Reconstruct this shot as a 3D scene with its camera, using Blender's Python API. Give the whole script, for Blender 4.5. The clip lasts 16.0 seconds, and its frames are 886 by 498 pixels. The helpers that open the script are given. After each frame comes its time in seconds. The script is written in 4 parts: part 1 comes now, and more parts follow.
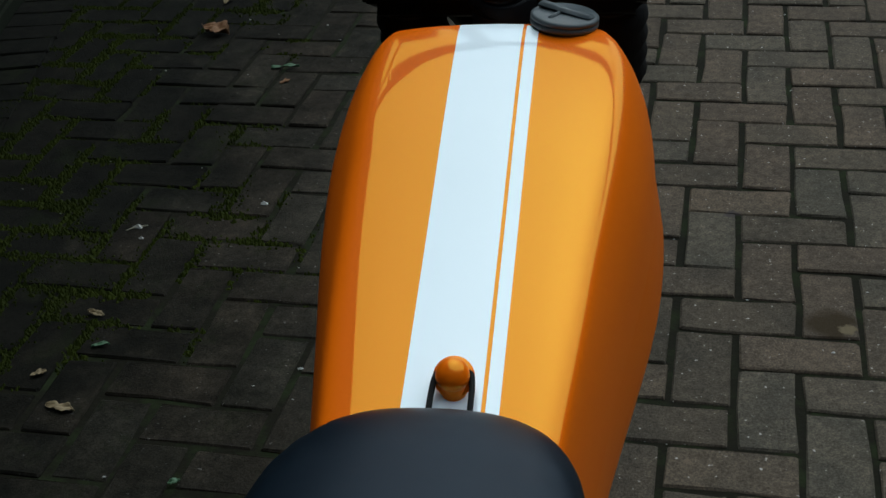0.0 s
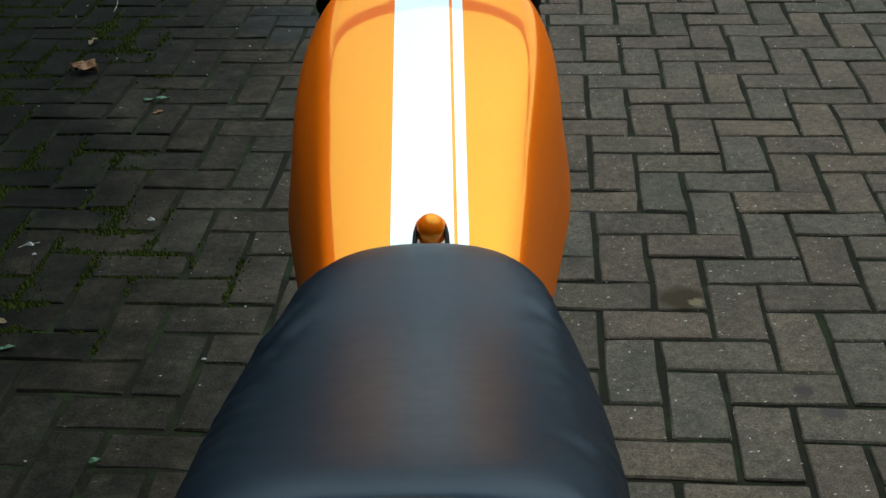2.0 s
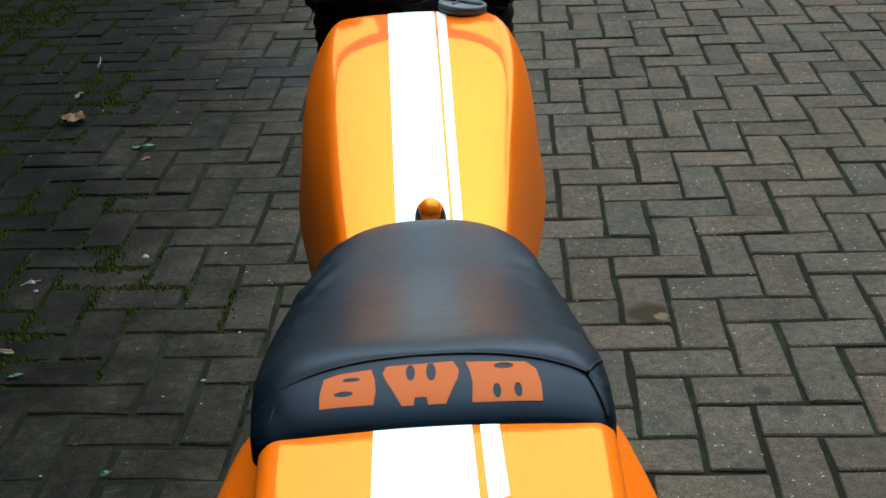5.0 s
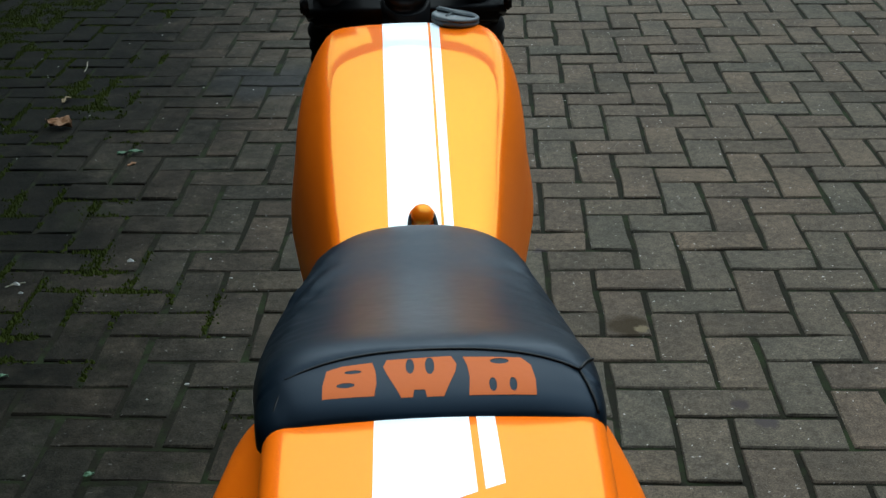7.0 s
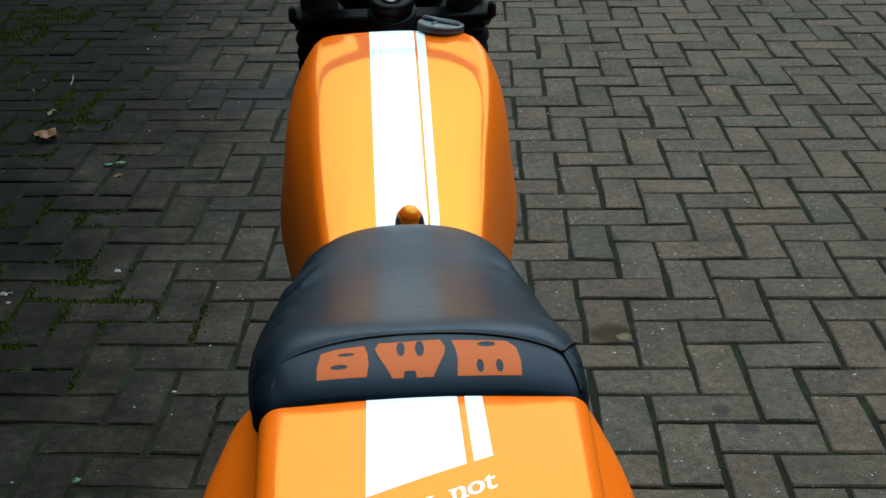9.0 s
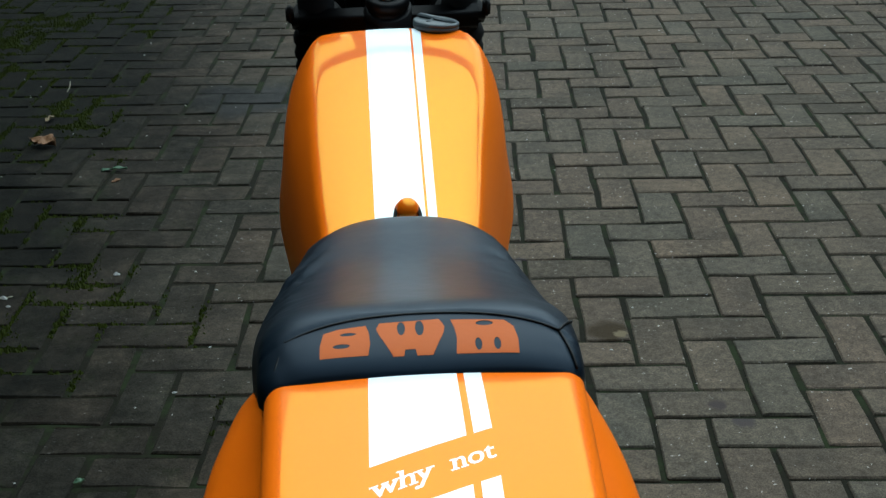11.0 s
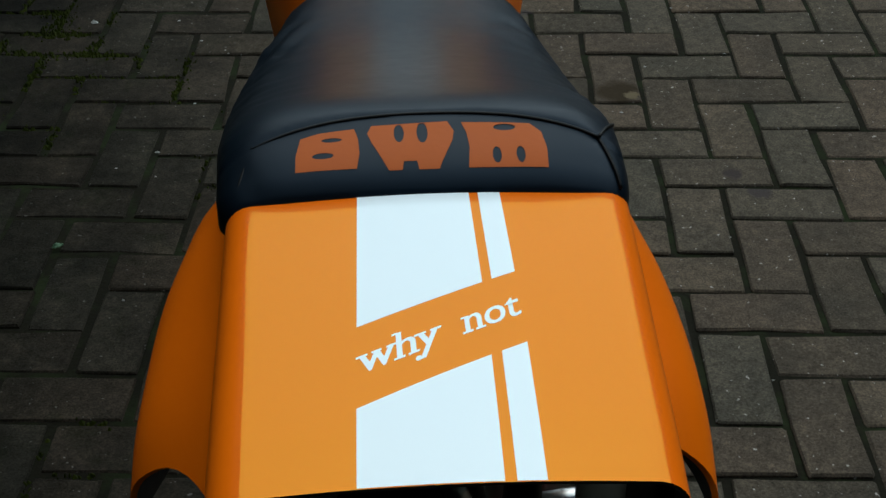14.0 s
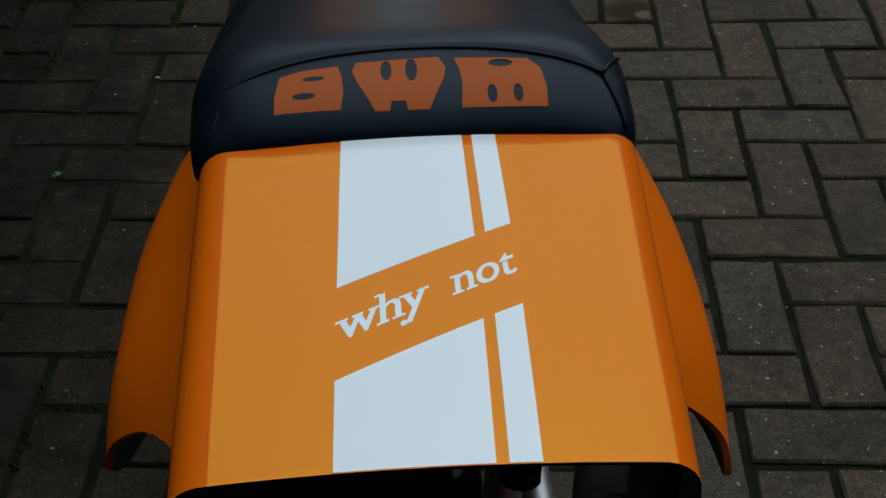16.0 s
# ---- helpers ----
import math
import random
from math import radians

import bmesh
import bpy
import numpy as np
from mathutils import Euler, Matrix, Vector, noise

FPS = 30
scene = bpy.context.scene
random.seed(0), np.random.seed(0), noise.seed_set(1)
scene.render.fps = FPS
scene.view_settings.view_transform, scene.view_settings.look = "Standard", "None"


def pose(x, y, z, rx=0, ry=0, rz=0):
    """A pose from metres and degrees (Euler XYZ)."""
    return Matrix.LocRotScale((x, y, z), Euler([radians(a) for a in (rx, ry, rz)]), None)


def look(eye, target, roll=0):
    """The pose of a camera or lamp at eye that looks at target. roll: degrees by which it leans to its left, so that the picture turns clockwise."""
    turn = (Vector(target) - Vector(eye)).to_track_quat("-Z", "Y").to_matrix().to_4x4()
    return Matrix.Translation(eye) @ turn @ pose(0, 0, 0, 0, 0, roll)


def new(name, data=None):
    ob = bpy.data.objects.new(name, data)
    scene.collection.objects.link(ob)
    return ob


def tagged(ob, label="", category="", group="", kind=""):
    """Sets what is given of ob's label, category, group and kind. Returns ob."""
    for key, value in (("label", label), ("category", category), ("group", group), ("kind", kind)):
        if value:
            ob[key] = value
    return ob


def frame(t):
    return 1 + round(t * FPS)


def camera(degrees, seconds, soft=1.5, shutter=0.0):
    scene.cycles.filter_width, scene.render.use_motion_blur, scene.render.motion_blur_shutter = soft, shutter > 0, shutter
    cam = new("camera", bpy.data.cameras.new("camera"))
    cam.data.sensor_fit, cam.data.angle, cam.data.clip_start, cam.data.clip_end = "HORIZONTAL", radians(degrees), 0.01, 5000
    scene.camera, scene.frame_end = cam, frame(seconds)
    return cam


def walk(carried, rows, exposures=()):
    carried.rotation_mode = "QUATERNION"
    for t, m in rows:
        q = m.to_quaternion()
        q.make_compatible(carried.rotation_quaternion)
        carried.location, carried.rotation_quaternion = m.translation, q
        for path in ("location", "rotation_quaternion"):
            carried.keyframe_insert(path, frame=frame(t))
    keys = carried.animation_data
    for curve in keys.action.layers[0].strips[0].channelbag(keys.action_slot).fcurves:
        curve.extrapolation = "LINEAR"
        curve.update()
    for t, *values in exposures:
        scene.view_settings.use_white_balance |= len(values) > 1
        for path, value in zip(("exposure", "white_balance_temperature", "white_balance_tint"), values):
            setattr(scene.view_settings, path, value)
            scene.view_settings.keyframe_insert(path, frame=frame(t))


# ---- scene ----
cam = camera(37.14, 16.0, soft=1.5)
PATH = [
    (0, (-0.1481, -1.9823, 1.3736), (-0.5554, -0.3196, 0.3394), -4.08),
    (0.5, (-0.1700, -2.0481, 1.3620), (-0.4820, -0.3749, 0.3117), -4.34),
    (1, (-0.1934, -2.1301, 1.3591), (-0.4130, -0.4200, 0.3456), -2.75),
    (1.5, (-0.2091, -2.2050, 1.3605), (-0.4018, -0.4760, 0.3739), -1.80),
    (2, (-0.2158, -2.2555, 1.3604), (-0.3706, -0.5043, 0.4067), -1.94),
    (2.5, (-0.2137, -2.2873, 1.3646), (-0.4503, -0.5371, 0.4260), -1.16),
    (3, (-0.1534, -2.3274, 1.3626), (-0.5066, -0.5900, 0.4370), -3.30),
    (3.5, (-0.1624, -2.3574, 1.3690), (-0.4615, -0.6009, 0.4604), -4.71),
    (4, (-0.2083, -2.4046, 1.3712), (-0.3566, -0.6228, 0.4750), -4.19),
    (4.2, (-0.2176, -2.4224, 1.3769), (-0.3465, -0.6296, 0.4998), -3.81),
    (6.3, (-0.2392, -2.4664, 1.3887), (-0.3262, -0.6704, 0.5130), -1.45),
    (6.5, (-0.2416, -2.4683, 1.3900), (-0.3218, -0.6666, 0.5255), -1.47),
    (7, (-0.2414, -2.4853, 1.3908), (-0.3133, -0.6808, 0.5313), -1.15),
    (7.5, (-0.2385, -2.4936, 1.3878), (-0.2858, -0.6820, 0.5415), -1.26),
    (8, (-0.2370, -2.5041, 1.3867), (-0.3028, -0.6925, 0.5421), -0.99),
    (8.5, (-0.2390, -2.5092, 1.3901), (-0.2914, -0.6915, 0.5574), -0.84),
    (9, (-0.2437, -2.5225, 1.3904), (-0.2899, -0.7068, 0.5531), -0.88),
    (9.2, (-0.2448, -2.5312, 1.3949), (-0.2795, -0.7093, 0.5708), -0.92),
    (11.3, (-0.2441, -2.5484, 1.3808), (-0.2914, -0.7302, 0.5490), -1.57),
    (11.5, (-0.2394, -2.5491, 1.3759), (-0.3214, -0.7391, 0.5291), -1.48),
    (12, (-0.2395, -2.5408, 1.3717), (-0.3387, -0.7679, 0.4513), -1.54),
    (12.5, (-0.2601, -2.5171, 1.3625), (-0.2441, -0.7739, 0.3821), -1.79),
    (13, (-0.2620, -2.4695, 1.3568), (-0.2756, -0.7636, 0.3130), -1.80),
    (13.5, (-0.2529, -2.4198, 1.3419), (-0.2772, -0.7685, 0.2139), -0.52),
    (14, (-0.2533, -2.3902, 1.3342), (-0.2916, -0.7629, 0.1722), -0.62),
    (14.5, (-0.2549, -2.3687, 1.3288), (-0.3001, -0.7632, 0.1370), -0.86),
    (15, (-0.2508, -2.3571, 1.3223), (-0.2967, -0.7740, 0.1010), -0.79),
    (15.5, (-0.2475, -2.3479, 1.3206), (-0.3015, -0.7783, 0.0822), -1.16),
    (16, (-0.2457, -2.3477, 1.3184), (-0.3016, -0.7950, 0.0590), -1.47),
]
EXPOSURE = [(0, 0.10, 5850, -2), (0.5, 0.12, 5900, -4), (1.5, 0.5, 5850, -6), (2.5, 0.92, 5750, -6), (3.5, 1.17, 5700, -4), (4.2, 1.22, 5700, -4),
            (6.5, 0.9, 5650, -5), (9.2, 0.88, 5600, -6), (11.3, 0.83, 5550, -9), (12.5, 0.47, 5550, -11), (13.2, 0.25, 5650, -9), (14, -0.02, 5950, -4), (15, -0.26, 6000, 0), (16, -0.5, 6000, 2)]
walk(cam, [(t, look(eye, target, roll)) for t, eye, target, roll in PATH], EXPOSURE)

# ---- light: a bright overcast sky ----
world = bpy.data.worlds.new("sky")
scene.world = world
world.use_nodes = True
wn, wl = world.node_tree.nodes, world.node_tree.links
sky = wn.new("ShaderNodeTexSky")
sky.sky_type, sky.sun_disc = "NISHITA", False
sky.sun_elevation, sky.sun_rotation = radians(62), radians(7)
sky.dust_density, sky.air_density, sky.ozone_density = 3.0, 0.85, 0.1
wl.new(sky.outputs[0], wn["Background"].inputs[0])
wn["Background"].inputs[1].default_value = 0.07
sun = new("sun", bpy.data.lights.new("sun", "SUN"))
sun.data.energy, sun.data.angle, sun.data.color = 2.5, radians(96), (0.98, 1.0, 1.0)
sun.matrix_world = look((0.8, 2.5, 4.8), (0, 0, 0))

# ---- materials ----


def material(name, base, rough=0.5, metal=0.0, coat=0.0, spec=0.5):
    m = bpy.data.materials.new(name)
    m.use_nodes = True
    b = m.node_tree.nodes["Principled BSDF"]
    b.inputs["Base Color"].default_value = (*base, 1)
    b.inputs["Roughness"].default_value, b.inputs["Metallic"].default_value = rough, metal
    b.inputs["Coat Weight"].default_value, b.inputs["Coat Roughness"].default_value = coat, 0.03
    b.inputs["Specular IOR Level"].default_value = spec
    return m


def node(m, kind, **settings):
    n = m.node_tree.nodes.new("ShaderNode" + kind)
    for key, value in settings.items():
        n.inputs[key.replace("_", " ")].default_value = value
    return n


def wire(m, a, b):
    m.node_tree.links.new(a, b)


def coords(m, world_space=False):
    return m.node_tree.nodes.new("ShaderNodeNewGeometry").outputs["Position"] if world_space else m.node_tree.nodes.new("ShaderNodeTexCoord").outputs["Object"]


def ramp(m, fac, stops):
    r = m.node_tree.nodes.new("ShaderNodeValToRGB")
    while len(r.color_ramp.elements) < len(stops):
        r.color_ramp.elements.new(0.5)
    for e, (pos, col) in zip(r.color_ramp.elements, stops):
        e.position, e.color = pos, (*col, 1)
    wire(m, fac, r.inputs[0])
    return r.outputs[0]


def mix(m, fac, a, b, blend="MIX"):
    n = m.node_tree.nodes.new("ShaderNodeMix")
    n.data_type, n.blend_type = "RGBA", blend
    for value, socket in ((fac, n.inputs[0]), (a, n.inputs[6]), (b, n.inputs[7])):
        if isinstance(value, (int, float)):
            socket.default_value = value
        elif isinstance(value, tuple):
            socket.default_value = (*value, 1)
        else:
            wire(m, value, socket)
    return n.outputs[2]


def noise_tex(m, where, scale, detail=4.0, rough=0.55):
    n = node(m, "TexNoise", Scale=scale, Detail=detail, Roughness=rough)
    wire(m, where, n.inputs["Vector"])
    return n.outputs["Fac"]


def bump(m, height, strength, distance=0.002):
    n = node(m, "Bump", Strength=strength, Distance=distance)
    wire(m, height, n.inputs["Height"])
    wire(m, n.outputs[0], m.node_tree.nodes["Principled BSDF"].inputs["Normal"])


def bsdf(m):
    return m.node_tree.nodes["Principled BSDF"]


def speckled(m, base, dark, scale, amount=0.5, relief=0.15, rough=(0.4, 0.6)):
    """Two scales of variation on a plain surface."""
    where = coords(m)
    fine, broad = noise_tex(m, where, scale), noise_tex(m, where, scale * 0.12)
    colour = mix(m, broad, dark, base)
    wire(m, mix(m, amount, base, mix(m, fine, dark, colour)), bsdf(m).inputs["Base Color"])
    r = node(m, "MapRange")
    r.inputs["To Min"].default_value, r.inputs["To Max"].default_value = rough
    wire(m, broad, r.inputs[0])
    wire(m, r.outputs[0], bsdf(m).inputs["Roughness"])
    bump(m, fine, relief)
    return m


def paint(name, base, tint, gloss=(1, 1, 1), mirror=0.09, rough=0.028):
    """Bodywork lacquer: a coloured coat under a clear, faintly tinted mirror gloss, with orange peel and dust."""
    m = material(name, base, 0.35, spec=0.06)
    where = coords(m)
    wire(m, mix(m, noise_tex(m, where, 9.0, 3), base, tint), bsdf(m).inputs["Base Color"])
    bump(m, noise_tex(m, where, 180.0, 2), 0.02, 0.0006)
    dust = node(m, "MapRange")
    dust.inputs["To Min"].default_value, dust.inputs["To Max"].default_value = rough * 0.7, rough * 1.6
    wire(m, noise_tex(m, where, 30.0, 5), dust.inputs[0])
    shine = node(m, "BsdfAnisotropic")
    shine.inputs["Color"].default_value = (*gloss, 1)
    wire(m, dust.outputs[0], shine.inputs["Roughness"])
    both = node(m, "MixShader")
    both.inputs[0].default_value = mirror
    wire(m, bsdf(m).outputs[0], both.inputs[1])
    wire(m, shine.outputs[0], both.inputs[2])
    wire(m, both.outputs[0], m.node_tree.nodes["Material Output"].inputs["Surface"])
    return m


ORANGE = paint("orange_lacquer", (0.78, 0.147, 0.0010), (0.745, 0.137, 0.0008), (1.0, 0.84, 0.10), 0.088)
WHITE = paint("white_decal", (0.84, 0.92, 0.98), (0.81, 0.89, 0.95), (0.85, 0.95, 1.0), 0.07)
LEATHER = speckled(material("black_vinyl", (0.006, 0.013, 0.018), 0.45), (0.0032, 0.0070, 0.012), (0.0020, 0.0042, 0.0078), 700, 0.6, 0.008, (0.36, 0.46))
bsdf(LEATHER).inputs["Specular IOR Level"].default_value = 0.2
bsdf(LEATHER).inputs["Specular Tint"].default_value = (0.56, 0.74, 1.0, 1)
PRINT = speckled(material("orange_print", (0.55, 0.13, 0.03), 0.6), (0.50, 0.115, 0.016), (0.34, 0.07, 0.01), 300, 0.5, 0.06, (0.55, 0.7))
bsdf(PRINT).inputs["Specular IOR Level"].default_value = 0.2
BLACK = speckled(material("black_enamel", (0.004, 0.004, 0.0045), 0.4, spec=0.15), (0.004, 0.004, 0.0045), (0.002, 0.002, 0.002), 90, 0.5, 0.1, (0.35, 0.55))
RUBBER = speckled(material("black_rubber", (0.016, 0.016, 0.016), 0.75, spec=0.12), (0.010, 0.010, 0.010), (0.005, 0.005, 0.005), 160, 0.5, 0.3, (0.65, 0.85))
CAPGREY = speckled(material("grey_plastic", (0.13, 0.145, 0.155), 0.45), (0.075, 0.09, 0.098), (0.045, 0.055, 0.06), 200, 0.5, 0.15, (0.38, 0.5))
STEEL = speckled(material("steel", (0.6, 0.6, 0.6), 0.3, 1.0), (0.62, 0.62, 0.62), (0.4, 0.4, 0.4), 120, 0.4, 0.1, (0.18, 0.4))
ALLOY = speckled(material("cast_alloy", (0.45, 0.45, 0.45), 0.5, 1.0), (0.46, 0.46, 0.46), (0.3, 0.3, 0.3), 140, 0.5, 0.2, (0.4, 0.6))
SILVER = speckled(material("silver_paint", (0.8, 0.82, 0.84), 0.35), (0.82, 0.84, 0.86), (0.7, 0.71, 0.73), 120, 0.5, 0.1, (0.3, 0.45))
RED = material("red_print", (0.5, 0.02, 0.02), 0.45)


STAINS = [((0.055, 0.045), 0.05, (0.034, 0.025, 0.015)), ((0.085, 0.03), 0.017, (0.125, 0.10, 0.062)), ((0.245, -0.275), 0.02, (0.045, 0.036, 0.034)), ((0.285, -0.335), 0.026, (0.05, 0.042, 0.04)), ((-0.12, 0.42), 0.02, (0.05, 0.042, 0.04)), ((-1.03, 1.77), 0.2, (0.05, 0.048, 0.046))]


def brick_material(name, random_socket):
    m = material(name, (0.2, 0.17, 0.15), 0.9, spec=0.06)
    place = coords(m, True)
    if random_socket == "island":
        own = m.node_tree.nodes.new("ShaderNodeNewGeometry").outputs["Random Per Island"]
    else:
        own = m.node_tree.nodes.new("ShaderNodeObjectInfo").outputs["Random"]
    tone = ramp(m, own, [(0.0, (0.0647, 0.0556, 0.0432)), (0.25, (0.0839, 0.0662, 0.0508)), (0.5, (0.0809, 0.0716, 0.0562)), (0.7, (0.0942, 0.0730, 0.0554)), (0.85, (0.0720, 0.0647, 0.0508)), (1.0, (0.1030, 0.0799, 0.0593))])
    fine = noise_tex(m, place, 260, 5, 0.7)
    broad = noise_tex(m, place, 7.0, 4)
    grain = ramp(m, fine, [(0.3, (0.3, 0.3, 0.3)), (0.5, (1, 1, 1)), (0.72, (1.9, 1.85, 1.8))])
    colour = mix(m, 0.75, tone, grain, "MULTIPLY")
    blotch = ramp(m, broad, [(0.35, (0.72, 0.74, 0.75)), (0.6, (1.05, 1.03, 1.0))])
    colour = mix(m, 0.8, colour, blotch, "MULTIPLY")
    mottle = ramp(m, noise_tex(m, place, 48, 5, 0.65), [(0.32, (0.62, 0.62, 0.60)), (0.55, (1.0, 1.0, 1.0)), (0.7, (1.28, 1.26, 1.22))])
    colour = mix(m, 0.8, colour, mottle, "MULTIPLY")
    chips = noise_tex(m, place, 95, 2)
    spots = ramp(m, chips, [(0.695, (0, 0, 0)), (0.74, (1, 1, 1))])
    colour = mix(m, spots, colour, (0.34, 0.32, 0.30))
    # oil spots, a pale crust on one brick, a damp patch
    for at, size, shade in STAINS:
        near = node(m, "VectorMath")
        near.operation = "DISTANCE"
        near.inputs[1].default_value = (*at, 0)
        wire(m, place, near.inputs[0])
        ragged = node(m, "Math")
        ragged.operation = "MULTIPLY_ADD"
        wire(m, noise_tex(m, place, 1.2 / size, 5, 0.65), ragged.inputs[0])
        ragged.inputs[1].default_value = -1.6 * size
        wire(m, near.outputs["Value"], ragged.inputs[2])
        inside = node(m, "MapRange")
        inside.inputs["From Min"].default_value, inside.inputs["From Max"].default_value = 0.25 * size, -0.15 * size
        wire(m, ragged.outputs[0], inside.inputs[0])
        colour = mix(m, inside.outputs[0], colour, shade)
    # shade towards the overgrown west edge, put into the brick colour, ragged
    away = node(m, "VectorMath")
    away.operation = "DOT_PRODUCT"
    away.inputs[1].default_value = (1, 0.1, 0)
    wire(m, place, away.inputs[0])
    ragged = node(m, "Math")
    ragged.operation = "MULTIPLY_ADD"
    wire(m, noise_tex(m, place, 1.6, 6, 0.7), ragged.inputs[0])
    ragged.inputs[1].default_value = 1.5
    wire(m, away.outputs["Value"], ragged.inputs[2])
    west_shade = node(m, "MapRange")
    west_shade.inputs["From Min"].default_value, west_shade.inputs["From Max"].default_value = 0.60, -0.60
    west_shade.inputs["To Max"].default_value = 0.96
    wire(m, ragged.outputs[0], west_shade.inputs[0])
    colour = mix(m, west_shade.outputs[0], colour, mix(m, 0.9, mix(m, 0.95, (0.0046, 0.0049, 0.0038), grain, "MULTIPLY"), mottle, "MULTIPLY"))
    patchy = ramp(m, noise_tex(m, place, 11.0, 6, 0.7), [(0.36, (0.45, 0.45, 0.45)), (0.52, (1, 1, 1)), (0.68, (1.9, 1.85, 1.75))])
    colour = mix(m, west_shade.outputs[0], colour, mix(m, 0.85, colour, patchy, "MULTIPLY"))
    # ragged green moss stains on the bricks of that side
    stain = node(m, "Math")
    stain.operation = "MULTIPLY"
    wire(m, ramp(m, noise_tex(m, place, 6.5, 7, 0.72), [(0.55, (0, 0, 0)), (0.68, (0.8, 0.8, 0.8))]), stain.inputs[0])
    wire(m, west_shade.outputs[0], stain.inputs[1])
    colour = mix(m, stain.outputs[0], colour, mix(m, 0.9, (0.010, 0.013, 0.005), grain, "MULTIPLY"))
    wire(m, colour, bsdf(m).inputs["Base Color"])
    bump(m, fine, 0.8, 0.0025)
    return m


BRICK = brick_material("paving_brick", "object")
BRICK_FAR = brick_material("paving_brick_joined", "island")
SOIL = speckled(material("joint_soil", (0.014, 0.013, 0.009), 0.95, spec=0.05), (0.020, 0.018, 0.012), (0.006, 0.006, 0.0045), 140, 0.8, 0.8, (0.9, 1.0))
green = ramp(SOIL, noise_tex(SOIL, coords(SOIL), 9, 5, 0.7), [(0.48, (0, 0, 0)), (0.62, (1, 1, 1))])
plain = bsdf(SOIL).inputs["Base Color"].links[0].from_socket
wire(SOIL, mix(SOIL, green, plain, (0.017, 0.022, 0.010)), bsdf(SOIL).inputs["Base Color"])
MOSS = speckled(material("moss", (0.05, 0.07, 0.01), 0.95, spec=0.08), (0.056, 0.072, 0.007), (0.006, 0.008, 0.002), 30, 0.9, 0.6, (0.9, 1.0))
RENDERED = speckled(material("grey_render", (0.05, 0.053, 0.042), 0.9, spec=0.2), (0.040, 0.043, 0.034), (0.018, 0.022, 0.016), 40, 0.7, 0.4, (0.85, 0.95))

# ---- mesh helpers ----


def mesh_of(bm, name, mat=None, smooth=True):
    me = bpy.data.meshes.new(name)
    bmesh.ops.recalc_face_normals(bm, faces=bm.faces)
    bm.to_mesh(me)
    bm.free()
    if mat:
        me.materials.append(mat)
    if smooth:
        for p in me.polygons:
            p.use_smooth = True
    return me


def part(name, bm, mat, parent, label="", smooth=True):
    ob = new(name, mesh_of(bm, name, mat, smooth))
    ob.parent = parent
    return tagged(ob, label)


def loft(rings, closed=True, cap=True):
    """Skins rings of equally many points, one after the other."""
    bm = bmesh.new()
    rows = [[bm.verts.new(p) for p in ring] for ring in rings]
    n = len(rows[0])
    for a, b in zip(rows, rows[1:]):
        for i in range(n if closed else n - 1):
            j = (i + 1) % n
            bm.faces.new((a[i], a[j], b[j], b[i]))
    if cap and closed:
        bm.faces.new(rows[0][::-1])
        bm.faces.new(rows[-1])
    return bm


def box(size, at=(0, 0, 0), bevel=0.0, turn=None):
    bm = bmesh.new()
    bmesh.ops.create_cube(bm, size=1)
    bmesh.ops.scale(bm, vec=size, verts=bm.verts)
    if bevel:
        bmesh.ops.bevel(bm, geom=bm.edges[:], offset=bevel, segments=2, affect="EDGES")
    if turn:
        bmesh.ops.rotate(bm, matrix=Euler([radians(a) for a in turn]).to_matrix(), verts=bm.verts)
    bmesh.ops.translate(bm, vec=at, verts=bm.verts)
    return bm


def lathe(profile, base, axis=(0, 0, 1), segments=32):
    """Turns (radius, height) pairs round an axis that starts at base."""
    q = Vector(axis).to_track_quat("Z", "Y")
    rings = []
    for r, h in profile:
        rings.append([Vector(base) + q @ Vector((r * math.cos(a), r * math.sin(a), h)) for a in (2 * math.pi * i / segments for i in range(segments))])
    return loft(rings)


def tube(points, radius, segments=12, rounds=8):
    """A bent round bar through the points, smoothed."""
    pts = [Vector(p) for p in points]
    dense = []
    for i in range(len(pts) - 1):
        p0, p1, p2, p3 = pts[max(i - 1, 0)], pts[i], pts[i + 1], pts[min(i + 2, len(pts) - 1)]
        steps = rounds if len(pts) > 2 else 1
        for k in range(steps):
            s = k / steps
            dense.append(0.5 * (2 * p1 + (p2 - p0) * s + (2 * p0 - 5 * p1 + 4 * p2 - p3) * s * s + (3 * p1 - p0 - 3 * p2 + p3) * s ** 3))
    dense.append(pts[-1])
    rings, last = [], None
    for i, p in enumerate(dense):
        d = (dense[min(i + 1, len(dense) - 1)] - dense[max(i - 1, 0)]).normalized()
        if last is None:
            last = d.orthogonal().normalized()
        side = (last - d * last.dot(d)).normalized()
        last, up = side, d.cross(side)
        rings.append([p + radius * (side * math.cos(a) + up * math.sin(a)) for a in (2 * math.pi * k / segments for k in range(segments))])
    return loft(rings)


